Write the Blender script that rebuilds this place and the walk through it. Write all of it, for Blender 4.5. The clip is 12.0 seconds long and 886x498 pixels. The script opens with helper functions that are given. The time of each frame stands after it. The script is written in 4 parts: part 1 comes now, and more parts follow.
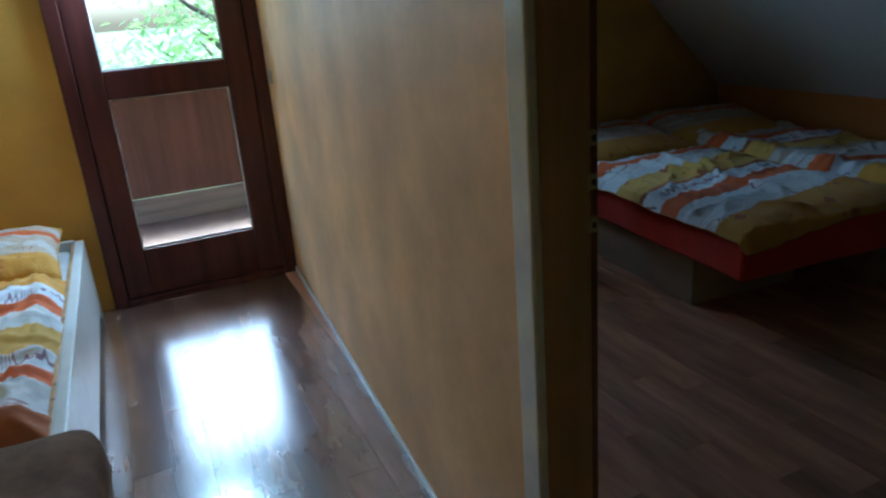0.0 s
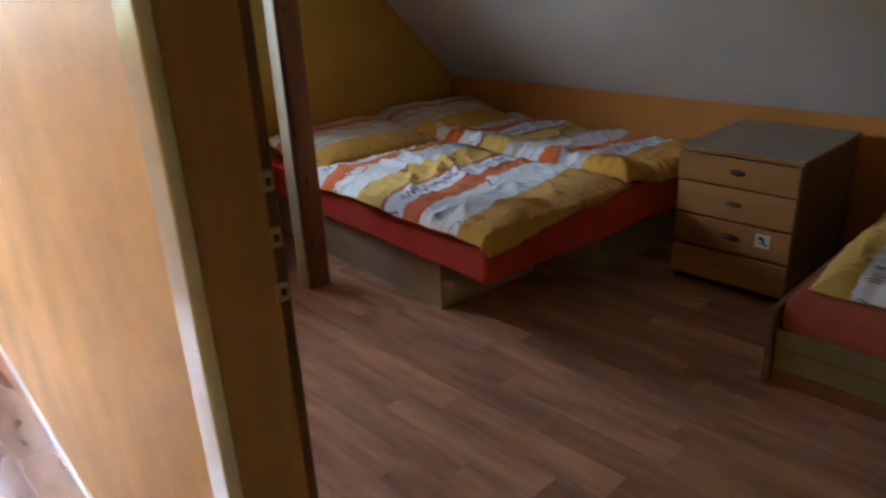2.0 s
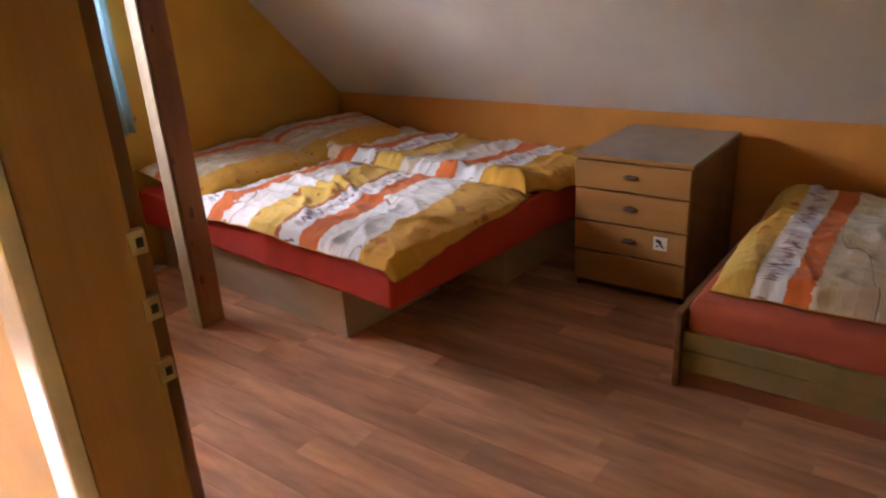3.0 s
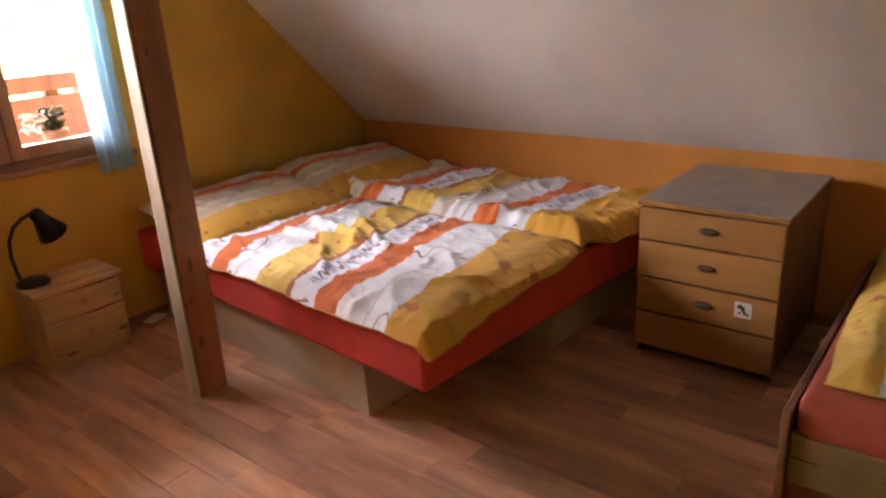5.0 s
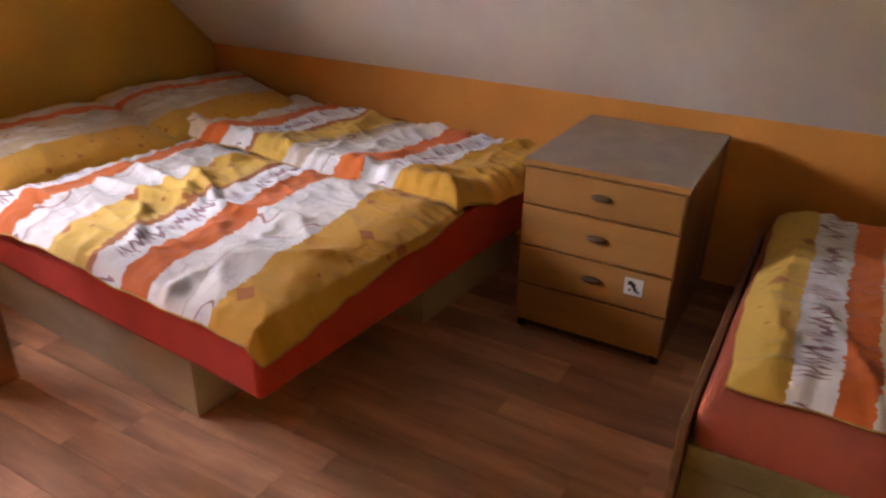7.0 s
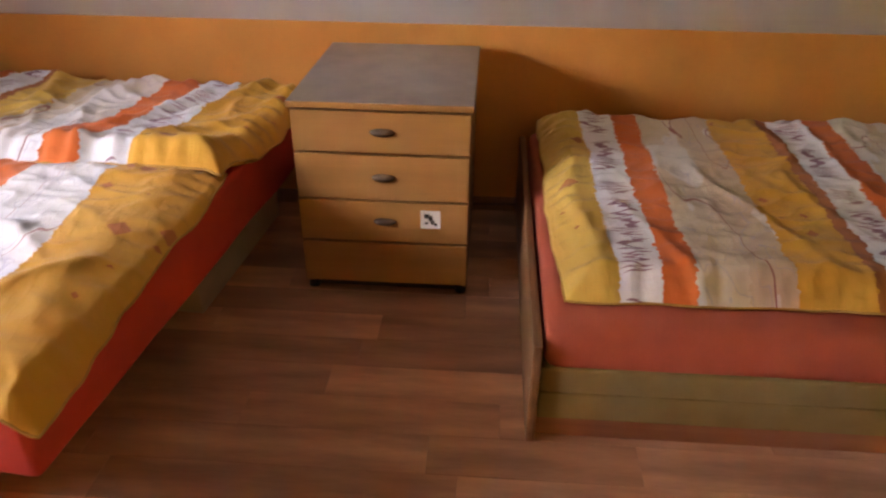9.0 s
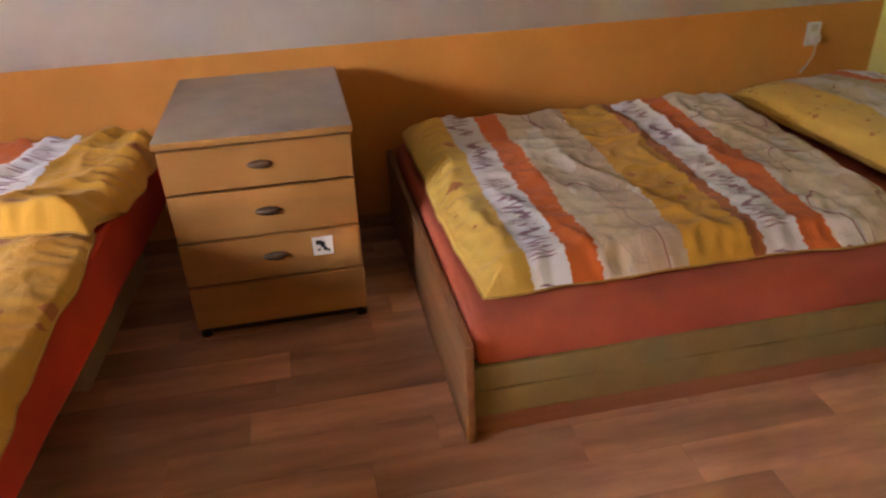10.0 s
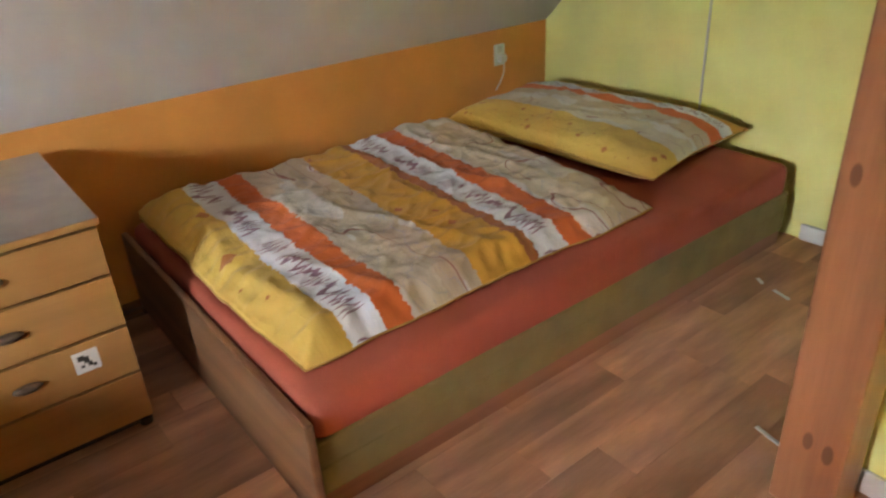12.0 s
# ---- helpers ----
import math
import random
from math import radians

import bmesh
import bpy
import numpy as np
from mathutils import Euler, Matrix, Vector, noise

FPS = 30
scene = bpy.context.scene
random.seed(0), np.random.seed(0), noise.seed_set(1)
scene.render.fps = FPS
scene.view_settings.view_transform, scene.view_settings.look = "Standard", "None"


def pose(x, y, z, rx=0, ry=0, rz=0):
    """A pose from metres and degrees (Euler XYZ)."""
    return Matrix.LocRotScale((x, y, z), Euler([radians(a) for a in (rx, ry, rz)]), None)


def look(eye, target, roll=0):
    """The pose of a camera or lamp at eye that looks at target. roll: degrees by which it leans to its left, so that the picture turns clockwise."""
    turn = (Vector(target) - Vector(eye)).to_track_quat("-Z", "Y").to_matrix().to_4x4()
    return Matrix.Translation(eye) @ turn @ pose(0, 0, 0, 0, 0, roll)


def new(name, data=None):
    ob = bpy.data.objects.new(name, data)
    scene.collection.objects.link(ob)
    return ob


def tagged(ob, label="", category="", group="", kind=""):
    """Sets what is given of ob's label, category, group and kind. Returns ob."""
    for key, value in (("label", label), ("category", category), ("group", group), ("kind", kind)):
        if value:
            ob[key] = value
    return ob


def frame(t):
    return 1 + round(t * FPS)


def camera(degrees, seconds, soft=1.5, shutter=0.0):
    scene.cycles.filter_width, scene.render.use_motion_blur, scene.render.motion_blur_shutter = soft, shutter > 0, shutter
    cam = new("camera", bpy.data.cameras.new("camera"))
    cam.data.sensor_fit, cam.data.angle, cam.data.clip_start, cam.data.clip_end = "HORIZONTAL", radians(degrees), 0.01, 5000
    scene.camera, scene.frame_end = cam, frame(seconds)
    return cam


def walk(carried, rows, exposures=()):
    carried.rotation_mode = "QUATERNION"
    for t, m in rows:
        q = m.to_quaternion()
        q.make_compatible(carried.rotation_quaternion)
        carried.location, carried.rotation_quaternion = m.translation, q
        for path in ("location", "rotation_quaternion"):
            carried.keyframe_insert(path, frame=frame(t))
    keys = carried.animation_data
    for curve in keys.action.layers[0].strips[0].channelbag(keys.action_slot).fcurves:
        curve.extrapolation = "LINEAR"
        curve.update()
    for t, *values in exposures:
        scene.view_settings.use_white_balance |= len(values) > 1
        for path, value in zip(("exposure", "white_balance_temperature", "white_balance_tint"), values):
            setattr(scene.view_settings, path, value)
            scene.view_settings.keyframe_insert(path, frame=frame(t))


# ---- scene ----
cam = camera(64.3, 12.0, soft=2.2, shutter=0.35)
PATH = [
    (0, (-0.173, 0.265, 1.527), (0.573, 1.997, 0.86), -4.6),
    (0.5, (-0.148, 0.282, 1.552), (0.714, 1.954, 0.872), -5.0),
    (1, (-0.042, 0.357, 1.533), (0.924, 1.964, 0.839), -4.8),
    (1.5, (0.034, 0.384, 1.531), (1.128, 1.9, 0.82), -3.9),
    (2, (0.119, 0.47, 1.528), (1.392, 1.824, 0.79), -2.8),
    (2.5, (0.166, 0.504, 1.535), (1.566, 1.722, 0.79), -3.0),
    (4.3, (0.395, 0.873, 1.509), (1.927, 1.958, 0.819), -4.1),
    (4.5, (0.451, 0.903, 1.525), (1.958, 2.024, 0.837), -4.3),
    (5, (0.572, 0.956, 1.516), (2.028, 2.152, 0.845), -3.3),
    (5.5, (0.658, 0.987, 1.486), (2.084, 2.205, 0.789), -3.3),
    (6, (0.783, 1.038, 1.47), (2.215, 2.203, 0.702), -1.6),
    (6.5, (0.917, 1.083, 1.479), (2.402, 2.15, 0.669), 0.4),
    (7, (1.008, 1.165, 1.467), (2.584, 2.048, 0.608), 1.3),
    (7.2, (1.045, 1.194, 1.465), (2.638, 2.002, 0.566), 1.4),
    (8.8, (1.185, 1.419, 1.388), (2.89, 1.636, 0.365), 1.3),
    (9, (1.179, 1.469, 1.39), (2.904, 1.581, 0.384), 0.6),
    (9.5, (1.174, 1.561, 1.377), (2.927, 1.456, 0.419), -0.5),
    (10, (1.193, 1.637, 1.371), (2.915, 1.312, 0.408), -2.4),
    (10.5, (1.236, 1.654, 1.351), (2.906, 1.142, 0.377), -3.4),
    (11, (1.308, 1.69, 1.384), (2.894, 0.984, 0.39), -4.4),
    (11.5, (1.339, 1.733, 1.403), (2.85, 0.854, 0.431), -4.5),
    (12, (1.352, 1.815, 1.412), (2.772, 0.747, 0.493), -3.4),
]
EXPOSURES = [(0.0, 3.05, 4800, -4), (1.0, 3.35, 5100, 0), (1.5, 3.9, 5800, 8), (2.0, 4.9, 6500, 17), (2.5, 5.6, 7900, 32), (4.5, 6.1, 8300, 38), (5.5, 6.05, 8400, 39), (7.0, 6.0, 8400, 39), (9.0, 6.55, 8300, 38), (10.5, 6.65, 8000, 34), (12.0, 6.85, 7100, 20)]
walk(cam, [(t, look(eye, target, roll)) for t, eye, target, roll in PATH], EXPOSURES)

# ---- world, sun, exposure ----
world = bpy.data.worlds.new("world")
scene.world = world
world.use_nodes = True
wn = world.node_tree.nodes
sky = wn.new("ShaderNodeTexSky")
sky.sky_type, sky.sun_disc = "NISHITA", False
sky.sun_elevation, sky.sun_rotation = radians(64), radians(35)
sky.air_density, sky.dust_density, sky.ozone_density = 1.0, 5.0, 1.0
wn["Background"].inputs["Strength"].default_value = 0.15
world.node_tree.links.new(sky.outputs["Color"], wn["Background"].inputs["Color"])

sun_data = bpy.data.lights.new("sun", "SUN")
sun_data.energy, sun_data.angle, sun_data.color = 2.0, radians(12), (1.0, 0.95, 0.88)
sun = new("sun", sun_data)
sun.matrix_world = look((0, 0, 0), (-0.25, -0.36, -0.90))


# sky light through the two glazed openings
def sky_lamp(name, x0, x1, z0, z1, y, watts, down=0.25, spread=180, aside=0.0):
    d = bpy.data.lights.new(name, "AREA")
    d.shape, d.size, d.size_y, d.energy, d.color = "RECTANGLE", x1 - x0, z1 - z0, watts, (0.64, 0.83, 1.0)
    d.spread = radians(spread)
    ob = new(name, d)
    ob.matrix_world = look(((x0 + x1) / 2, y, (z0 + z1) / 2), ((x0 + x1) / 2 + aside, y - 1, (z0 + z1) / 2 - down))
    return ob


sky_lamp("sky_through_door", -0.21, 0.20, 1.70, 1.92, 4.448, 3.6, 0.25, 180, -2.2)
sky_lamp("sky_through_window", 1.31, 2.28, 1.32, 1.83, 4.515, 0.24, 0.38, 86, 0.58)


# ---- materials ----
def mat(name, color, rough=0.6, var=0.12, scale=6.0, bump=0.15, fine=90.0, metal=0.0, stretch=(1, 1, 1), tint=None, random_tint=0.0, spec=0.5):
    """A surface whose colour drifts at two scales, with fine relief."""
    m = bpy.data.materials.new(name)
    m.use_nodes = True
    n, l = m.node_tree.nodes, m.node_tree.links
    b = n["Principled BSDF"]
    b.inputs["Roughness"].default_value, b.inputs["Metallic"].default_value = rough, metal
    b.inputs["Specular IOR Level"].default_value = spec
    co = n.new("ShaderNodeTexCoord")
    mp = n.new("ShaderNodeMapping")
    mp.inputs["Scale"].default_value = stretch
    l.new(co.outputs["Object"], mp.inputs["Vector"])
    a, c = n.new("ShaderNodeTexNoise"), n.new("ShaderNodeTexNoise")
    a.inputs["Scale"].default_value, a.inputs["Detail"].default_value = scale, 5
    c.inputs["Scale"].default_value, c.inputs["Detail"].default_value = fine, 3
    for t in (a, c):
        l.new(mp.outputs["Vector"], t.inputs["Vector"])
    mix = n.new("ShaderNodeMix")
    mix.data_type = "RGBA"
    dark = tint or tuple(v * (1 - 2.4 * var) for v in color)
    light = tuple(min(1, v * (1 + 1.2 * var)) for v in color)
    mix.inputs["A"].default_value, mix.inputs["B"].default_value = (*dark, 1), (*light, 1)
    ramp = n.new("ShaderNodeMapRange")
    ramp.inputs["From Min"].default_value, ramp.inputs["From Max"].default_value = 0.3, 0.7
    l.new(a.outputs["Fac"], ramp.inputs["Value"])
    l.new(ramp.outputs["Result"], mix.inputs["Factor"])
    mul = n.new("ShaderNodeMix")
    mul.data_type, mul.blend_type = "RGBA", "MULTIPLY"
    mul.inputs["Factor"].default_value = 1.0
    fr = n.new("ShaderNodeMapRange")
    fr.inputs["To Min"].default_value, fr.inputs["To Max"].default_value = 1 - var, 1 + 0.4 * var
    l.new(c.outputs["Fac"], fr.inputs["Value"])
    l.new(mix.outputs["Result"], mul.inputs["A"])
    l.new(fr.outputs["Result"], mul.inputs["B"])
    last = mul.outputs["Result"]
    if random_tint:
        oi = n.new("ShaderNodeObjectInfo")
        rr = n.new("ShaderNodeMapRange")
        rr.inputs["To Min"].default_value, rr.inputs["To Max"].default_value = 1 - random_tint, 1 + random_tint
        l.new(oi.outputs["Random"], rr.inputs["Value"])
        m3 = n.new("ShaderNodeMix")
        m3.data_type, m3.blend_type = "RGBA", "MULTIPLY"
        m3.inputs["Factor"].default_value = 1.0
        l.new(last, m3.inputs["A"])
        l.new(rr.outputs["Result"], m3.inputs["B"])
        last = m3.outputs["Result"]
    l.new(last, b.inputs["Base Color"])
    if bump:
        bp = n.new("ShaderNodeBump")
        bp.inputs["Strength"].default_value, bp.inputs["Distance"].default_value = bump, 0.004
        l.new(c.outputs["Fac"], bp.inputs["Height"])
        l.new(bp.outputs["Normal"], b.inputs["Normal"])
    return m


def wood(name, color, rough=0.45, along="z", var=0.22, grain=1.0, random_tint=0.06, bump=0.12, knots=False, stretch=0.07):
    """Wood: stretched grain along one axis, with rings and, where asked, knots."""
    s = {"x": (stretch, 1, 1), "y": (1, stretch, 1), "z": (1, 1, stretch)}[along]
    m = mat(name, color, rough, var, 16 * grain, bump, 140, 0.0, s, random_tint=random_tint)
    if knots:
        n, l = m.node_tree.nodes, m.node_tree.links
        b = n["Principled BSDF"]
        src = b.inputs["Base Color"].links[0].from_socket
        co, mp, vo = n.new("ShaderNodeTexCoord"), n.new("ShaderNodeMapping"), n.new("ShaderNodeTexVoronoi")
        mp.inputs["Scale"].default_value = {"x": (0.45, 1, 1), "y": (1, 0.45, 1), "z": (1, 1, 0.45)}[along]
        vo.inputs["Scale"].default_value = 14.0
        l.new(co.outputs["Object"], mp.inputs["Vector"])
        l.new(mp.outputs["Vector"], vo.inputs["Vector"])
        r = n.new("ShaderNodeMapRange")
        r.inputs["From Min"].default_value, r.inputs["From Max"].default_value = 0.15, 0.20
        r.inputs["To Min"].default_value, r.inputs["To Max"].default_value = 0.45, 1.0
        l.new(vo.outputs["Distance"], r.inputs["Value"])
        mx = n.new("ShaderNodeMix")
        mx.data_type, mx.blend_type = "RGBA", "MULTIPLY"
        mx.inputs["Factor"].default_value = 1.0
        l.new(src, mx.inputs["A"])
        l.new(r.outputs["Result"], mx.inputs["B"])
        l.new(mx.outputs["Result"], b.inputs["Base Color"])
    return m


def glass_mat():
    m = bpy.data.materials.new("window_glass")
    m.use_nodes = True
    b = m.node_tree.nodes["Principled BSDF"]
    b.inputs["Base Color"].default_value = (0.96, 1.0, 0.98, 1)
    b.inputs["Roughness"].default_value, b.inputs["Transmission Weight"].default_value, b.inputs["IOR"].default_value = 0.0, 1.0, 1.01
    return m


def floor_mat(name, low, high, color, var=0.16, boards=0.19):
    """Laminate boards: several tones from board to board, long grain, faint wear, a satin varnish."""
    m = wood(name, color, 0.28, "y", var, 0.9, boards, 0.03, stretch=0.16)
    n, l = m.node_tree.nodes, m.node_tree.links
    b = n["Principled BSDF"]
    geo, oi, off = n.new("ShaderNodeNewGeometry"), n.new("ShaderNodeObjectInfo"), n.new("ShaderNodeVectorMath")
    off.operation = "MULTIPLY_ADD"
    off.inputs[1].default_value = (37.0, 91.0, 53.0)
    l.new(oi.outputs["Random"], off.inputs[0])
    l.new(geo.outputs["Position"], off.inputs[2])
    for q in n:
        if q.bl_idname == "ShaderNodeMapping":
            l.new(off.outputs["Vector"], q.inputs["Vector"])
    tx = n.new("ShaderNodeTexNoise")
    tx.inputs["Scale"].default_value, tx.inputs["Detail"].default_value = 5.0, 4
    l.new(geo.outputs["Position"], tx.inputs["Vector"])
    r = n.new("ShaderNodeMapRange")
    r.inputs["To Min"].default_value, r.inputs["To Max"].default_value = low, high
    l.new(tx.outputs["Fac"], r.inputs["Value"])
    l.new(r.outputs["Result"], b.inputs["Roughness"])
    return m


def bedding_mat(name, bands, script_scale=33.0):
    """Printed cotton: bands across U given as (start, kind), ragged where they meet, with scribbled lines and small squares."""
    tones = {
        "gold": (0.68, 0.335, 0.036), "white": (0.80, 0.82, 0.88), "orange": (0.72, 0.15, 0.025), "cream": (0.68, 0.57, 0.43),
        "beige": (0.60, 0.47, 0.34), "rust": (0.45, 0.14, 0.04), "yellow": (0.72, 0.45, 0.09), "pale": (0.80, 0.80, 0.82)}
    m = bpy.data.materials.new(name)
    m.use_nodes = True
    n, l = m.node_tree.nodes, m.node_tree.links
    b = n["Principled BSDF"]
    b.inputs["Roughness"].default_value = 0.85
    b.inputs["Sheen Weight"].default_value = 0.15
    uv, sep = n.new("ShaderNodeUVMap"), n.new("ShaderNodeSeparateXYZ")
    l.new(uv.outputs["UV"], sep.inputs["Vector"])

    def noise_at(scale, detail=3, sx=1.0, sy=1.0):
        mp, t = n.new("ShaderNodeMapping"), n.new("ShaderNodeTexNoise")
        mp.inputs["Scale"].default_value = (sx, sy, 1)
        t.inputs["Scale"].default_value, t.inputs["Detail"].default_value = scale, detail
        l.new(uv.outputs["UV"], mp.inputs["Vector"])
        l.new(mp.outputs["Vector"], t.inputs["Vector"])
        return t.outputs["Fac"]

    def math_node(op, a, c=None, d=None):
        q = n.new("ShaderNodeMath")
        q.operation = op
        for i, v in enumerate((a, c, d)):
            if v is None:
                continue
            if isinstance(v, (int, float)):
                q.inputs[i].default_value = v
            else:
                l.new(v, q.inputs[i])
        return q.outputs[0]

    ragged = math_node("ADD", math_node("MULTIPLY", math_node("SUBTRACT", noise_at(42, 3, 0.45, 2.2), 0.5), 0.027), math_node("MULTIPLY", math_node("SUBTRACT", noise_at(7, 2), 0.5), 0.03))
    u = math_node("ADD", sep.outputs["X"], ragged)

    def ramp(values):
        r = n.new("ShaderNodeValToRGB")
        r.color_ramp.interpolation = "CONSTANT"
        e = r.color_ramp.elements
        while len(e) < len(values):
            e.new(1.0)
        for i, (p, c) in enumerate(values):
            e[i].position, e[i].color = p, (*c, 1)
        l.new(u, r.inputs["Fac"])
        return r.outputs["Color"]

    base = ramp([(p, tones[k]) for p, k in bands])
    masks = n.new("ShaderNodeSeparateColor")
    l.new(ramp([(p, (float(k == "white"), float(k in ("gold", "yellow")), float(k in ("cream", "beige", "pale")))) for p, k in bands]), masks.inputs["Color"])

    def over(color_socket, mask, tone):
        mx = n.new("ShaderNodeMix")
        mx.data_type = "RGBA"
        l.new(mask, mx.inputs["Factor"])
        l.new(color_socket, mx.inputs["A"])
        mx.inputs["B"].default_value = (*tone, 1)
        return mx.outputs["Result"]

    def contour(f, level, width):
        return math_node("LESS_THAN", math_node("ABSOLUTE", math_node("SUBTRACT", f, level)), width)

    # handwriting: slanted up-and-down strokes along the middle of each white band, broken into words
    v = sep.outputs["Y"]
    lean = math_node("ADD", math_node("MULTIPLY", v, script_scale), math_node("MULTIPLY", noise_at(12, 2, 0.0, 1.0), 13.0))
    stroke = math_node("SUBTRACT", math_node("PINGPONG", lean, 0.5), 0.25)
    height = math_node("MULTIPLY", math_node("ADD", math_node("MULTIPLY", noise_at(58, 2, 0.0, 1.0), 0.30), -0.04), 0.85)
    words = math_node("GREATER_THAN", noise_at(13, 1, 0.0, 1.0), 0.44)
    script = None
    edges = [p for p, k in bands] + [1.0]
    for i, (p, k) in enumerate(bands):
        if k == "white":
            mid = math_node("SUBTRACT", math_node("SUBTRACT", sep.outputs["X"], (edges[i] + edges[i + 1]) / 2), math_node("MULTIPLY", math_node("SUBTRACT", noise_at(6, 1, 0.0, 1.0), 0.5), 0.03))
            hit = math_node("LESS_THAN", math_node("ABSOLUTE", math_node("SUBTRACT", mid, math_node("MULTIPLY", stroke, height))), 0.0105)
            script = hit if script is None else math_node("MAXIMUM", script, hit)
    script = math_node("MULTIPLY", math_node("MULTIPLY", script, words), masks.outputs["Red"]) if script else masks.outputs["Red"]
    has_script = any(k == "white" for p, k in bands)
    line = math_node("MULTIPLY", contour(noise_at(3.2, 2, 1.6, 0.5), 0.5, 0.0024), masks.outputs["Blue"])
    vo = n.new("ShaderNodeTexVoronoi")
    vo.distance, vo.inputs["Scale"].default_value = "MANHATTAN", 15.0
    l.new(uv.outputs["UV"], vo.inputs["Vector"])
    vs = n.new("ShaderNodeSeparateColor")
    l.new(vo.outputs["Color"], vs.inputs["Color"])
    dots = math_node("MULTIPLY", math_node("MULTIPLY", math_node("LESS_THAN", vo.outputs["Distance"], 0.37), math_node("GREATER_THAN", math_node("ADD", vs.outputs["Red"], math_node("MULTIPLY", noise_at(4.5, 1), 2.2)), 1.68)), masks.outputs["Green"])
    wash = math_node("MULTIPLY", math_node("MULTIPLY", math_node("GREATER_THAN", noise_at(6, 3, 1.2, 0.5), 0.54), 0.5), masks.outputs["Blue"])
    col = over(base, wash, (0.77, 0.77, 0.80))
    col = over(col, math_node("MULTIPLY", script, 0.85 if has_script else 0.0), (0.24, 0.07, 0.14))
    scribble = math_node("MULTIPLY", contour(noise_at(12, 2, 1.3, 0.8), 0.52, 0.008), masks.outputs["Blue"])
    col = over(col, math_node("MULTIPLY", scribble, 0.3), (0.34, 0.32, 0.44))
    col = over(col, math_node("MULTIPLY", line, 0.8), (0.30, 0.06, 0.06))
    col = over(col, math_node("MULTIPLY", dots, 0.85), (0.50, 0.13, 0.03))
    l.new(col, b.inputs["Base Color"])
    bp = n.new("ShaderNodeBump")
    bp.inputs["Strength"].default_value, bp.inputs["Distance"].default_value = 0.4, 0.01
    # crinkles: thin ridges where a stretched noise crosses its middle
    crease_a = math_node("ABSOLUTE", math_node("SUBTRACT", noise_at(9, 3, 0.8, 1.9), 0.5))
    crease_b = math_node("ABSOLUTE", math_node("SUBTRACT", noise_at(13, 3, 1.7, 0.7), 0.5))
    crinkle = math_node("MULTIPLY", math_node("ADD", math_node("MINIMUM", crease_a, 0.09), math_node("MINIMUM", crease_b, 0.07)), -2.0)
    l.new(math_node("ADD", noise_at(22, 5), crinkle), bp.inputs["Height"])
    l.new(bp.outputs["Normal"], b.inputs["Normal"])
    return m


GOLD_WALL = mat("golden_wall_paint", (0.70, 0.385, 0.06), 0.8, 0.06, 2.5, 0.12, 60)
LEMON_WALL = mat("lemon_wall_paint", (0.79, 0.75, 0.27), 0.8, 0.04, 2.5, 0.12, 60)
ORANGE_WALL = mat("orange_wall_paint", (0.74, 0.30, 0.06), 0.75, 0.06, 2.5, 0.12, 60)
WHITE_PLASTER = mat("white_plaster", (0.74, 0.72, 0.70), 0.85, 0.03, 2.0, 0.15, 70)
SPONGED = mat("sponged_plaster", (0.84, 0.53, 0.25), 0.62, 0.09, 2.6, 0.35, 24)
WHITE_TRIM = mat("white_painted_trim", (0.76, 0.76, 0.74), 0.4, 0.03, 8, 0.03)
GREY_TRIM = mat("pale_grey_trim", (0.60, 0.58, 0.54), 0.45, 0.06, 8, 0.05)
CORNER_STRIP = mat("pale_corner_strip", (0.74, 0.72, 0.66), 0.28, 0.08, 5, 0.06)
JAMB_WOOD = wood("brown_jamb_veneer", (0.42, 0.235, 0.095), 0.5, "z", 0.10)
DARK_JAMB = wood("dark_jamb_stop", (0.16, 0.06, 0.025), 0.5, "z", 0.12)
MAHOGANY = wood("mahogany_stain", (0.105, 0.026, 0.02), 0.4, "z", 0.2)
PALE_LIT_SIDE = wood("pale_window_lit_spruce", (0.66, 0.55, 0.38), 0.6, "z", 0.12, 0.8)
KEEP = mat("tarnished_steel", (0.46, 0.36, 0.24), 0.5, 0.12, 20, 0.05, metal=0.3)
POST_WOOD = wood("varnished_spruce_post", (0.35, 0.132, 0.054), 0.4, "z", 0.16, 0.6, knots=True)
PINE = wood("clear_pine", (0.60, 0.37, 0.16), 0.45, "x", 0.12, 0.8, knots=True)
PINE_Z = wood("clear_pine_upright", (0.58, 0.35, 0.15), 0.45, "z", 0.12, 0.8, knots=True)
BEECH = wood("beech_drawer_veneer", (0.40, 0.188, 0.054), 0.42, "y", 0.08, 0.7)
CHEST_SIDE = wood("chest_side_veneer", (0.29, 0.12, 0.045), 0.5, "z", 0.12)
CHEST_TOP = mat("grey_chest_laminate", (0.33, 0.26, 0.21), 0.30, 0.08, 10, 0.04)
BLACK = mat("black_plastic", (0.016, 0.015, 0.015), 0.35, 0.1, 12, 0.03)
DARK_HANDLE = mat("antique_handle_metal", (0.15, 0.095, 0.06), 0.55, 0.15, 30, 0.05, metal=0.15)
DARK_GAP = mat("dark_plinth", (0.035, 0.02, 0.014), 0.7, 0.1, 10, 0.05)
RED_SHEET = mat("red_jersey_sheet", (0.66, 0.058, 0.034), 0.9, 0.07, 5, 0.25, 160)
TERRACOTTA_SHEET = mat("terracotta_jersey_sheet", (0.50, 0.105, 0.055), 0.9, 0.06, 5, 0.25, 160)
BOX_BOARD = mat("beige_chipboard", (0.52, 0.42, 0.32), 0.6, 0.07, 9, 0.06, stretch=(0.3, 0.3, 1))
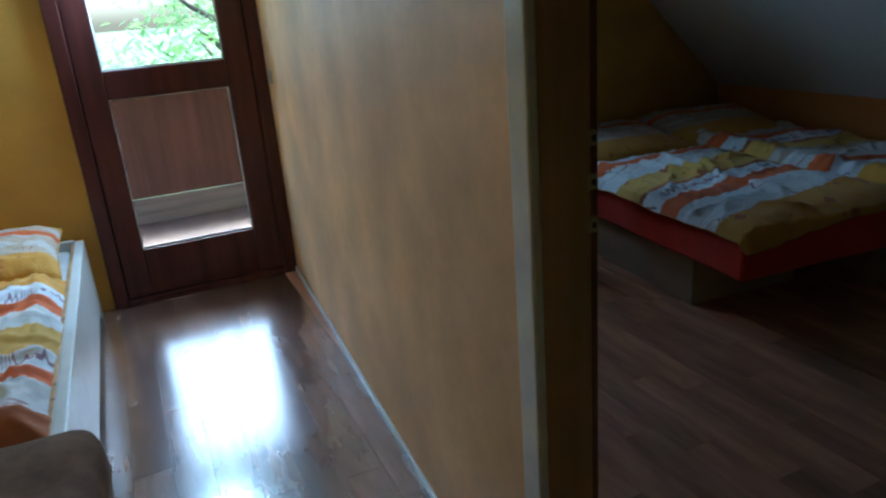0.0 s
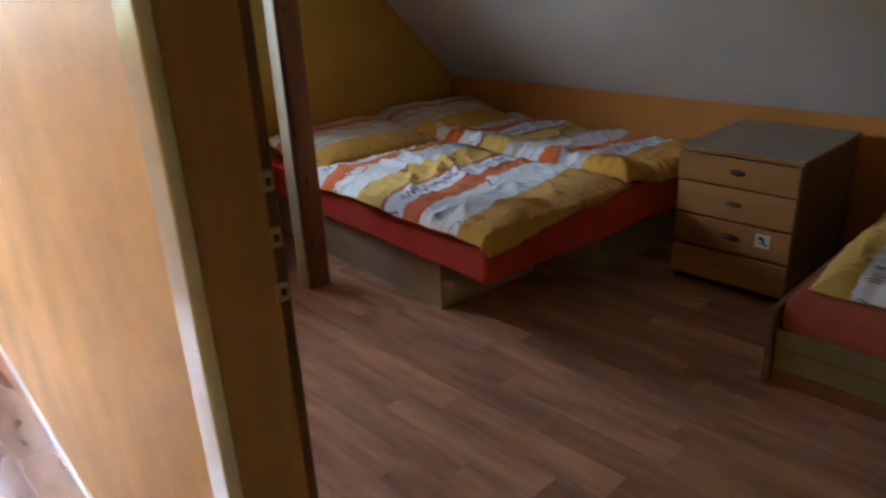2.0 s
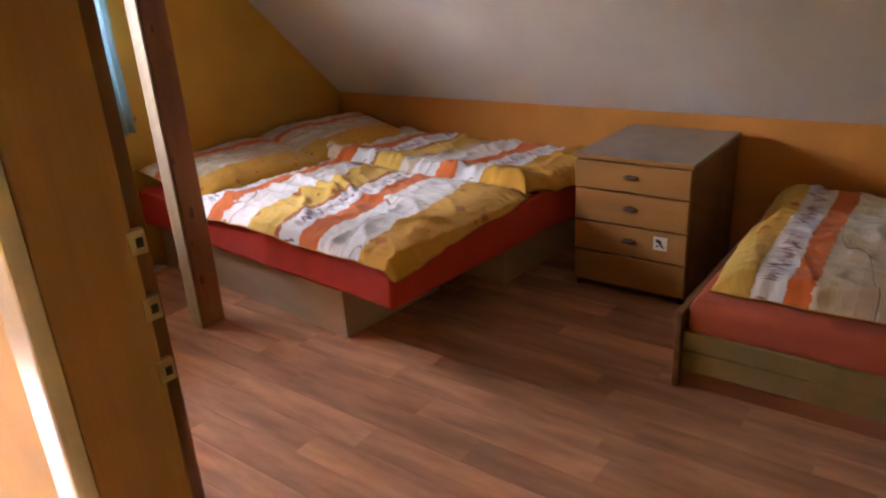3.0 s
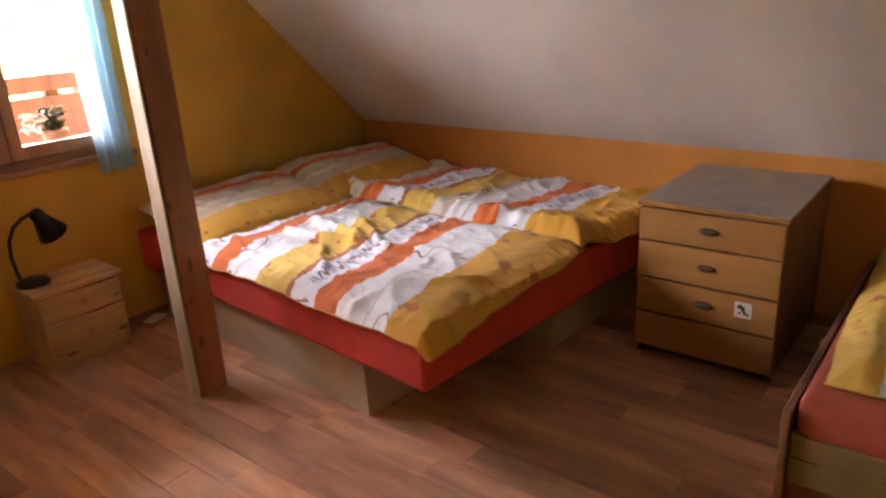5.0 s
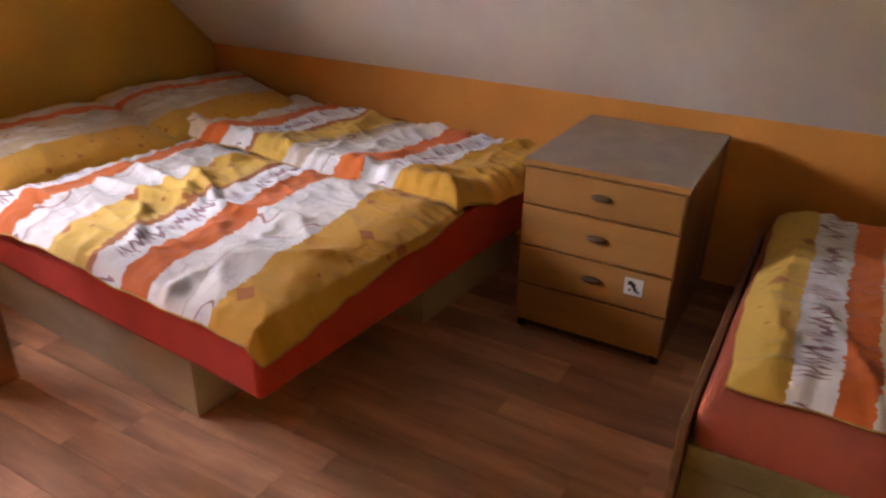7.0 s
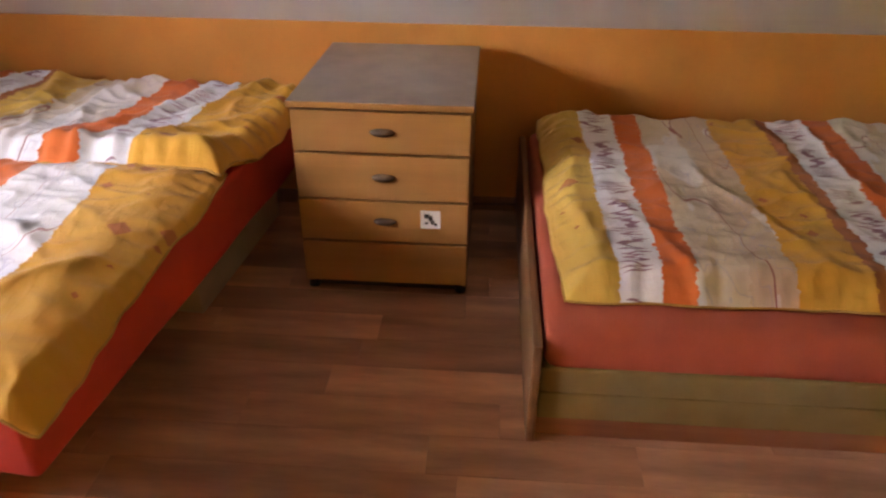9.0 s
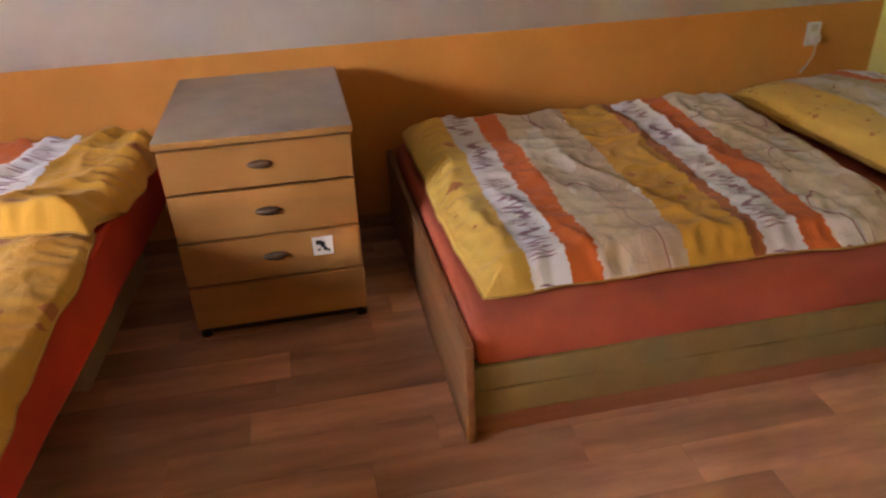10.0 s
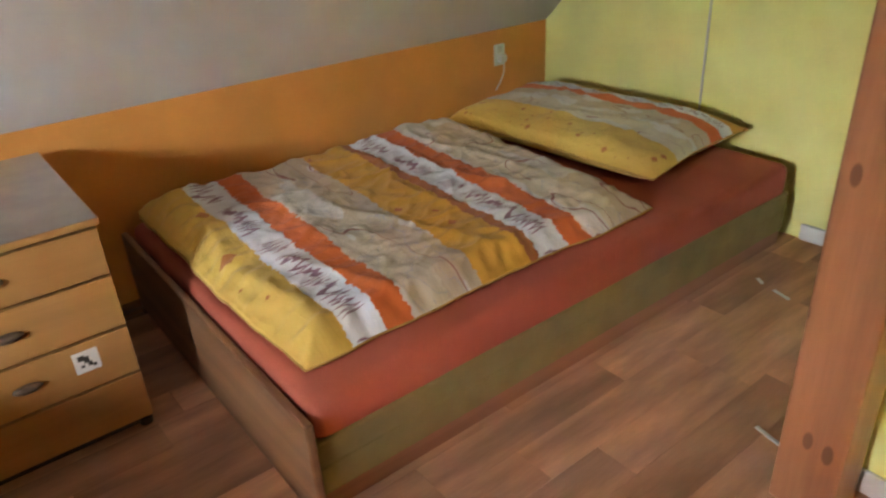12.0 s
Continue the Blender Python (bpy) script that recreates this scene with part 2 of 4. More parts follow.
BED_WOOD = wood("walnut_bed_board", (0.30, 0.135, 0.06), 0.45, "x", 0.14)
BED_BASE = mat("olive_upholstery", (0.27, 0.20, 0.075), 0.85, 0.07, 8, 0.25, 180)
BED_SKIRT = wood("reddish_bed_rail", (0.34, 0.13, 0.06), 0.5, "y", 0.12)
WINDOW_WOOD = wood("pinkish_window_wood", (0.44, 0.225, 0.12), 0.42, "x", 0.12)
WINDOW_WOOD_Z = wood("pinkish_window_wood_upright", (0.44, 0.225, 0.12), 0.42, "z", 0.12)
BALCONY_WOOD = wood("stained_balcony_board", (0.14, 0.062, 0.046), 0.7, "z", 0.18, 0.6, 0.12)
BALCONY_GREY = wood("weathered_board", (0.25, 0.21, 0.185), 0.8, "x", 0.18)
DECK = mat("balcony_deck_paint", (0.14, 0.09, 0.072), 0.7, 0.12, 6, 0.1)
GLASS = glass_mat()
LAMINATE = floor_mat("laminate_board", 0.50, 0.70, (0.57, 0.292, 0.172), 0.15, 0.26)
LAMINATE.node_tree.nodes["Principled BSDF"].inputs["Specular IOR Level"].default_value = 0.28
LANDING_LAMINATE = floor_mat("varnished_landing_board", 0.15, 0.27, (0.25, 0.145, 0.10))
varnish = LANDING_LAMINATE.node_tree.nodes["Principled BSDF"]
varnish.inputs["Coat Weight"].default_value, varnish.inputs["Coat Roughness"].default_value, varnish.inputs["Coat IOR"].default_value = 1.0, 0.19, 2.6
GRASS = mat("garden_grass", (0.08, 0.13, 0.035), 0.9, 0.2, 3, 0.3, 20)
LEAF = mat("tree_leaf", (0.12, 0.22, 0.06), 0.6, 0.2, 4, 0.0, random_tint=0.2)
BARK = mat("tree_bark", (0.14, 0.10, 0.07), 0.9, 0.2, 8, 0.5, 30, stretch=(1, 1, 0.2))
leaf_nodes, leaf_links = LEAF.node_tree.nodes, LEAF.node_tree.links
leaf_glow, leaf_mix = leaf_nodes.new("ShaderNodeBsdfTranslucent"), leaf_nodes.new("ShaderNodeMixShader")
leaf_glow.inputs["Color"].default_value = (0.20, 0.34, 0.10, 1)
leaf_links.new(leaf_nodes["Principled BSDF"].outputs[0], leaf_mix.inputs[1])
leaf_links.new(leaf_glow.outputs[0], leaf_mix.inputs[2])
leaf_links.new(leaf_mix.outputs[0], leaf_nodes["Material Output"].inputs["Surface"])
SKY_BLOCK = mat("sky_block_brown", (0.30, 0.17, 0.09), 0.7, 0.15, 6, 0.1)
BROWN_FABRIC = mat("brown_plush_blanket", (0.20, 0.12, 0.075), 0.95, 0.15, 12, 0.5, 120)
WHITE_CLOTH = mat("white_cloth", (0.74, 0.72, 0.72), 0.9, 0.05, 10, 0.3, 80)
POT = mat("pale_flowerpot", (0.62, 0.42, 0.32), 0.7, 0.08, 10, 0.1)
PETAL = mat("white_petal", (0.80, 0.78, 0.72), 0.7, 0.05, 10, 0.0)
PLANT_LEAF = mat("houseplant_leaf", (0.07, 0.12, 0.04), 0.6, 0.2, 10, 0.0)


# ---- mesh helpers ----
def add_box(bm, lo, hi, bevel=0.0, seg=2):
    """A box between two corners, with rounded edges where bevel is given."""
    made = bmesh.ops.create_cube(bm, size=1.0)["verts"]
    c = [(a + b) / 2 for a, b in zip(lo, hi)]
    s = [b - a for a, b in zip(lo, hi)]
    for v in made:
        v.co = Vector((c[0] + v.co.x * s[0], c[1] + v.co.y * s[1], c[2] + v.co.z * s[2]))
    if bevel:
        edges = list({e for v in made for e in v.link_edges})
        bmesh.ops.bevel(bm, geom=edges, offset=min(bevel, 0.45 * min(s)), segments=seg, profile=0.6, affect="EDGES")
    return bm


def box(lo, hi, bevel=0.0, seg=2):
    return add_box(bmesh.new(), lo, hi, bevel, seg)


def boxes(items, bevel=0.0):
    bm = bmesh.new()
    for lo, hi in items:
        add_box(bm, lo, hi, bevel)
    return bm


def lathe(profile, steps=24):
    """A turned shape about z from (radius, height) pairs."""
    bm = bmesh.new()
    rings = [[bm.verts.new((r * math.cos(2 * math.pi * k / steps), r * math.sin(2 * math.pi * k / steps), z)) for k in range(steps)] for r, z in profile]
    for a, b in zip(rings, rings[1:]):
        for k in range(steps):
            bm.faces.new((a[k], a[(k + 1) % steps], b[(k + 1) % steps], b[k]))
    bm.faces.new(list(reversed(rings[0])))
    bm.faces.new(rings[-1])
    return bm


def tube(points, radius, steps=10):
    """A round bar through the points."""
    bm = bmesh.new()
    pts = [Vector(p) for p in points]
    rings = []
    for i, p in enumerate(pts):
        d = (pts[min(i + 1, len(pts) - 1)] - pts[max(i - 1, 0)]).normalized()
        a = d.orthogonal().normalized()
        c = d.cross(a)
        r = radius[i] if isinstance(radius, (list, tuple)) else radius
        rings.append([bm.verts.new(p + r * (math.cos(2 * math.pi * k / steps) * a + math.sin(2 * math.pi * k / steps) * c)) for k in range(steps)])
    for q, s in zip(rings, rings[1:]):
        best = min(range(steps), key=lambda o: sum((q[k].co - s[(k + o) % steps].co).length for k in range(steps)))
        for k in range(steps):
            bm.faces.new((q[k], q[(k + 1) % steps], s[(k + 1 + best) % steps], s[(k + best) % steps]))
    bm.faces.new(rings[0])
    bm.faces.new(rings[-1])
    bmesh.ops.recalc_face_normals(bm, faces=bm.faces)
    return bm


def mesh_of(name, bm, material, smooth=False):
    me = bpy.data.meshes.new(name)
    bm.to_mesh(me)
    bm.free()
    me.materials.append(material)
    if smooth:
        me.polygons.foreach_set("use_smooth", [True] * len(me.polygons))
    return me


def part(name, bm, material, parent, label="", smooth=False):
    """One mesh object under a thing or a part."""
    ob = new(name, mesh_of(name, bm, material, smooth))
    ob.parent = parent
    if label:
        ob["label"] = label
    return ob


def thing(name, label, category, m=None, group="", kind=""):
    """The Empty at a thing's base."""
    ob = new(name)
    ob.empty_display_size = 0.05
    if m is not None:
        ob.matrix_world = m
    return tagged(ob, label, category, group, kind)


def solid(name, bm, material, label, category, m=None, group="", kind="", smooth=False):
    """A thing of one mesh."""
    ob = new(name, mesh_of(name, bm, material, smooth))
    if m is not None:
        ob.matrix_world = m
    return tagged(ob, label, category, group, kind)


def structure(name, bm, material, label, m=None, category="structure"):
    return solid(name, bm, material, label, category, m, kind="structure")


# ---- the plan ----
GABLE, KNEE, END, OUT = 4.45, 4.05, -0.98, 4.75
KNEE_TOP, CEIL, SLOPE = 0.752, 2.42, 0.955
BREAK = KNEE - (CEIL - KNEE_TOP) / SLOPE
WEST, SOUTH = -1.62, -1.9
DOOR_L, DOOR_R, DOOR_H = -0.43, 0.62, 2.12
WIN_L, WIN_R, WIN_B, WIN_T = 1.25, 2.34, 0.875, 1.88

# floor slab; its boards follow at the end of the file
floor = structure("floor", box((WEST - 0.3, SOUTH - 0.3, -0.25), (KNEE + 0.3, OUT, -0.008)), DARK_GAP, "brown laminate floor of staggered boards")

# gable wall with the glazed door and the window
structure("wall_north", boxes([
    ((WEST, GABLE, 0), (DOOR_L, OUT, 3.2)), ((DOOR_L, GABLE, DOOR_H), (DOOR_R, OUT, 3.2)), ((DOOR_R, GABLE, 0), (WIN_L, OUT, 3.2)),
    ((WIN_L, GABLE, 0), (WIN_R, OUT, WIN_B)), ((WIN_L, GABLE, WIN_T), (WIN_R, OUT, 3.2)), ((WIN_R, GABLE, 0), (KNEE + 0.3, OUT, 3.2))]), GOLD_WALL, "golden yellow painted gable wall")
structure("wall_east", box((KNEE, SOUTH - 0.3, 0), (KNEE + 0.3, GABLE, KNEE_TOP + 0.02)), ORANGE_WALL, "low orange painted knee wall under the roof slope")
structure("wall_south_bedroom", box((0.75, END - 0.2, 0), (KNEE, END, 2.42)), LEMON_WALL, "lemon yellow painted end wall")
structure("wall_west", box((WEST - 0.3, SOUTH, 0), (WEST, GABLE, CEIL)), GOLD_WALL, "golden yellow painted side wall")
structure("wall_south", box((WEST, SOUTH - 0.3, 0), (KNEE, SOUTH, CEIL)), GOLD_WALL, "golden yellow painted wall of the landing")


def roof_slope():
    bm = bmesh.new()
    x0, z0, x1, z1, t = KNEE, KNEE_TOP, BREAK, CEIL, 0.3
    prof = [(x0, z0), (x1, z1), (x1 + 0.1, z1 + t), (x0 + 0.32, z0 + 0.02)]
    a = [bm.verts.new((x, SOUTH - 0.3, z)) for x, z in prof]
    b = [bm.verts.new((x, GABLE, z)) for x, z in prof]
    for i in range(4):
        j = (i + 1) % 4
        bm.faces.new((a[i], a[j], b[j], b[i]))
    bm.faces.new(a)
    bm.faces.new(b)
    bmesh.ops.recalc_face_normals(bm, faces=bm.faces)
    return bm


structure("ceiling_slope", roof_slope(), WHITE_PLASTER, "white plastered sloping attic ceiling")
structure("ceiling", box((WEST - 0.3, SOUTH - 0.3, CEIL), (BREAK, GABLE, CEIL + 0.25)), WHITE_PLASTER, "white plastered flat ceiling")

# partition between landing and bedroom: it runs a little askew
PX, PY, PTURN = 0.452, 1.302, -3.1
PART = pose(PX, PY, 0, 0, 0, PTURN)
PLEN, PTH = 3.16, 0.131
structure("wall_partition", boxes([((0, 0.035, 0), (PTH, PLEN, CEIL)), ((0, -0.96, 2.03), (PTH, 0.035, CEIL)), ((0, -3.2, 0), (PTH, -0.96, CEIL))]), SPONGED, "sponged ochre plaster partition wall", PART)
structure("baseboard_partition", box((-0.012, 0.06, 0.0), (-0.001, PLEN - 0.03, 0.032), 0.004), WHITE_TRIM, "thin white baseboard strip along the partition", PART)
structure("wall_closet", box((0.78, END + 0.001, 0), (1.88, 0.235, CEIL)), LEMON_WALL, "lemon yellow painted wall corner behind the post")
structure("baseboard_closet", box((0.80, 0.236, 0), (1.879, 0.248, 0.07), 0.004), GREY_TRIM, "pale grey baseboard by the post")
structure("baseboard_end", box((1.89, END + 0.001, 0), (2.55, END + 0.014, 0.07), 0.004), GREY_TRIM, "pale grey baseboard along the end wall")


def door_lining():
    """The bare lining of the doorway, with its keeps."""
    t = thing("door_2", "brown veneered door lining without a leaf, pale corner strips", "door frame", PART, kind="structure")
    for y, d in ((0.0, 1), (-0.925, -1)):
        lo, hi = sorted((y, y + 0.034 * d))
        part("jamb", box((0.017, lo, 0), (0.122, hi, 2.03), 0.003), JAMB_WOOD, t)
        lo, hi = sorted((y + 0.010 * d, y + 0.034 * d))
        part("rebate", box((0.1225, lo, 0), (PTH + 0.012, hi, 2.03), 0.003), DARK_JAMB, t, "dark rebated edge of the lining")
        lo, hi = sorted((y - 0.004 * d, y + 0.070 * d))
        part("corner_strip", box((-0.006, lo, 0), (0.0165, hi, 2.05), 0.006), CORNER_STRIP, t, "pale worn corner strip")
    part("head", box((0.017, -0.925, 1.995), (0.122, 0.0, 2.029), 0.003), JAMB_WOOD, t)
    for z in (1.275, 1.194, 1.112):
        k = part("keep", box((0.114, -0.003, z - 0.015), (PTH + 0.004, 0.0095, z + 0.014), 0.002), KEEP, t, "small dull steel keep plate")
        part("keep_slot", box((0.122, -0.0044, z - 0.006), (0.130, -0.0031, z + 0.005)), BLACK, k)
    return t


door_lining()


# ---- the balcony door ----
def balcony_door():
    t = thing("door_1", "mahogany-stained balcony door with two glass panes", "door", kind="structure")
    y0, y1 = 4.42, 4.50
    w = 0.075
    part("frame_post", box((DOOR_L, y0, 0), (DOOR_L + w, y1, DOOR_H), 0.006), MAHOGANY, t)
    part("frame_post", box((DOOR_R - w, y0, 0), (DOOR_R, y1, DOOR_H), 0.006), MAHOGANY, t)
    part("frame_head", box((DOOR_L + w, y0, DOOR_H - w), (DOOR_R - w, y1, DOOR_H), 0.006), MAHOGANY, t)
    part("threshold", box((DOOR_L + w, y0, 0), (DOOR_R - w, y1 + 0.05, 0.04), 0.006), MAHOGANY, t)
    for lo, hi in (((DOOR_L + w, 0.04), (DOOR_L + w + 0.02, DOOR_H - w)), ((DOOR_R - w - 0.02, 0.04), (DOOR_R - w, DOOR_H - w))):
        part("frame_stop", box((lo[0], 4.4915, lo[1]), (hi[0], 4.53, hi[1])), MAHOGANY, t)
    part("frame_stop", box((DOOR_L + w + 0.0205, 4.4915, 0.0405), (DOOR_R - w - 0.0205, 4.53, 0.07)), MAHOGANY, t)
    a, b, c, d = DOOR_L + w + 0.004, -0.223, 0.402, DOOR_R - w - 0.004
    yl0, yl1 = 4.435, 4.49
    part("stile", box((a, yl0, 0.045), (b, yl1, DOOR_H - w - 0.004), 0.006), MAHOGANY, t)
    part("stile", box((c, yl0, 0.045), (d, yl1, DOOR_H - w - 0.004), 0.006), MAHOGANY, t)
    for z0, z1 in ((0.045, 0.316), (1.156, 1.305), (1.93, DOOR_H - w - 0.004)):
        part("rail", box((b, yl0, z0), (c, yl1, z1), 0.006), MAHOGANY, t)
    for z0, z1 in ((0.316, 1.156), (1.305, 1.93)):
        p = part("pane", box((b + 0.001, 4.456, z0 + 0.001), (c - 0.001, 4.462, z1 - 0.001)), GLASS, t, "clear glass pane")
        p.visible_shadow = False
        part("glazing_bead", boxes([((b, 4.4635, z0), (b + 0.007, 4.472, z1)), ((c - 0.007, 4.4635, z0), (c, 4.472, z1)), ((b + 0.0071, 4.4635, z0), (c - 0.0071, 4.472, z0 + 0.008)), ((b + 0.0071, 4.4635, z1 - 0.006), (c - 0.0071, 4.472, z1))]), WHITE_TRIM, t, "pale glazing bead")
    return t


balcony_door()


# ---- the window ----
def window():
    t = thing("window_1", "two-sash wooden window with clear panes", "window", kind="structure")
    y0, y1 = 4.445, 4.53
    w = 0.05
    part("window_frame", box((WIN_L, y0, WIN_B), (WIN_L + w, y1, WIN_T), 0.005), WINDOW_WOOD_Z, t)
    part("window_frame", box((WIN_R - w, y0, WIN_B), (WIN_R, y1, WIN_T), 0.005), WINDOW_WOOD_Z, t)
    part("window_frame", box((WIN_L + w, y0, WIN_T - w), (WIN_R - w, y1, WIN_T), 0.005), WINDOW_WOOD, t)
    part("window_frame", box((WIN_L + w, y0, WIN_B), (WIN_R - w, y1, WIN_B + 0.045), 0.005), WINDOW_WOOD, t)
    part("window_sill", box((WIN_L - 0.03, 4.405, WIN_B - 0.022), (WIN_R + 0.03, 4.4445, WIN_B + 0.006), 0.008), WINDOW_WOOD, t)
    mid = 1.795
    for a, b in ((WIN_L + w + 0.003, mid - 0.002), (mid + 0.002, WIN_R - w - 0.003)):
        z0, z1 = WIN_B + 0.048, WIN_T - w - 0.003
        s = part("sash", boxes([((a, 4.43, z0), (a + 0.055, 4.50, z1)), ((b - 0.055, 4.43, z0), (b, 4.50, z1)), ((a + 0.0551, 4.43, z0), (b - 0.0551, 4.50, z0 + 0.06)), ((a + 0.0551, 4.43, z1 - 0.055), (b - 0.0551, 4.50, z1))], 0.006), WINDOW_WOOD_Z, t)
        p = part("pane", box((a + 0.056, 4.46, z0 + 0.061), (b - 0.056, 4.465, z1 - 0.056)), GLASS, s)
        p.visible_shadow = False
    part("outer_ledge", box((WIN_L + 0.005, 4.535, WIN_B + 0.002), (WIN_R - 0.005, OUT + 0.06, WIN_B + 0.03), 0.004), BALCONY_GREY, t, "weathered outer window ledge")
    return t


window()


# ---- outside ----
structure("ground", box((-300, OUT + 0.1, -3.3), (300, 600, -3.0)), GRASS, "garden lawn below the balcony")
structure("balcony_deck", box((-2.4, OUT, -0.3), (4.4, 6.62, -0.05)), DECK, "worn reddish balcony deck")
# unseen slab, added to shade the railing and let in only low sky
structure("balcony_sky_block", box((-2.4, OUT, 2.5), (4.4, 6.4, 2.62)), SKY_BLOCK, "added brown slab that keeps high sky off the balcony")


def balcony_railing():
    t = thing("balcony_railing", "brown stained board railing along the balcony", "railing", pose(0, 6.45, -0.05))
    x = -2.3
    while x < 4.2:
        part("board", box((x, 0, 0.215), (x + 0.1466, 0.024, 1.05), 0.003), BALCONY_WOOD, t)
        x += 0.147
    part("top_rail", box((-2.35, -0.03, 1.085), (4.35, 0.06, 1.205), 0.006), BALCONY_WOOD, t)
    part("bottom_board", box((-2.35, -0.006, 0.0), (4.35, 0.024, 0.21), 0.004), BALCONY_GREY, t, "weathered grey bottom board")
    for px in (-2.2, -0.6, 0.95, 2.85, 4.2):
        part("railing_post", box((px, 0.026, 0.0), (px + 0.09, 0.116, 1.084), 0.005), BALCONY_WOOD, t)
    return t


balcony_railing()


def tree(x, y, height, seed, label):
    """A tapered trunk with limbs and a crown of many small leaves in uneven clumps."""
    rng = random.Random(seed)
    t = thing("tree", label, "tree", pose(x, y, -3.0), group="trees behind the balcony")
    part("trunk", tube([(0, 0, 0), (0.05, 0, height * 0.3), (-0.06, 0.04, height * 0.6), (0.02, 0, height * 0.92)], [0.2, 0.16, 0.1, 0.02], 10), BARK, t, smooth=True)
    tips = []
    for k in range(12):
        a, z = k * 2.4, height * (0.28 + 0.05 * k)
        r = (height * 0.30) * (1.1 - 0.55 * k / 12) * rng.uniform(0.8, 1.15)
        tip = (r * math.cos(a), r * math.sin(a), z + 0.18 * height * rng.uniform(0.5, 1))
        part("limb", tube([(0, 0, z), (tip[0] * 0.5, tip[1] * 0.5, z + 0.06 * height), tip], [0.06, 0.04, 0.01], 6), BARK, t)
        tips.append(tip)
    verts, faces = [], []
    for tip in tips:
        for _ in range(6):
            c = [tip[i] * rng.uniform(0.55, 1.1) + rng.uniform(-0.5, 0.5) for i in range(2)] + [tip[2] + rng.uniform(-0.7, 0.6)]
            for _ in range(70):
                p = [c[i] + rng.gauss(0, 0.28) for i in range(3)]
                s, a, b = rng.uniform(0.05, 0.1), rng.uniform(0, 6.28), rng.uniform(-0.9, 0.9)
                ux, uy, uz = s * math.cos(a), s * math.sin(a), s * b
                i = len(verts)
                verts += [(p[0] - ux, p[1] - uy, p[2] - uz), (p[0] + 0.4 * uy, p[1] - 0.4 * ux, p[2] + 0.2 * s), (p[0] + ux, p[1] + uy, p[2] + uz), (p[0] - 0.4 * uy, p[1] + 0.4 * ux, p[2] - 0.1 * s)]
                faces.append((i, i + 1, i + 2, i + 3))
    me = bpy.data.meshes.new("crown")
    me.from_pydata(verts, [], faces)
    me.materials.append(LEAF)
    ob = new("crown", me)
    ob.parent = t
    return t


tree(1.75, 13.0, 6.0, 3, "leafy green garden tree with a dense crown")
tree(3.9, 11.5, 5.6, 7, "leafy green garden tree with a dense crown")
tree(6.8, 14.5, 6.4, 11, "leafy green garden tree with a dense crown")
tree(-3.2, 15.0, 6.2, 15, "leafy green garden tree with a dense crown")


# ---- cloth ----
def wave(x, y, seed, fold=1.0):
    """Height of creases in soft bedding: broad swells, long folds, finer tucks."""
    def at(px, py, k):
        return noise.noise(Vector((px, py, seed + k)))

    def ridge(v, k=3.2):
        return max(0.0, 1 - k * abs(v)) ** 1.5

    a = at(x * 2.1, y * 2.1, 0.0)
    w = 0.35 * at(x * 3.0, y * 3.0, 2.5)
    long_fold = ridge(at(x * 1.7 + 1.3 * y + w, y * 5.0 - 1.6 * x + w, 3.3))
    cross_fold = ridge(at(x * 6.0 - 2.2 * y + w, y * 2.4 + 1.8 * x, 11.9))
    tuck = ridge(at(x * 13.0 + 5.0 * y + 2 * w, y * 9.0 - 3.0 * x, 17.9), 2.6)
    fine = at(x * 24, y * 24, 5.7)
    return 0.55 * a + fold * (0.62 * long_fold + 0.50 * cross_fold + 0.36 * tuck) + 0.07 * fine - 0.30


def rim_line(me, radius, z):
    """A sewn edge along the outline of a quilt or pillow mesh."""
    count = len(me.vertices) // 2
    top = [v.co.copy() for v in me.vertices[:count]]
    low = [v.co.copy() for v in me.vertices[count:]]
    on = [f.vertices for f in me.polygons if any(v >= count for v in f.vertices) and any(v < count for v in f.vertices)]
    pts = [(top[f[0]] * z + low[f[0]] * (1 - z)) for f in on]
    return tube([tuple(p) for p in pts[::2]] + [tuple(pts[0])], radius, 6)


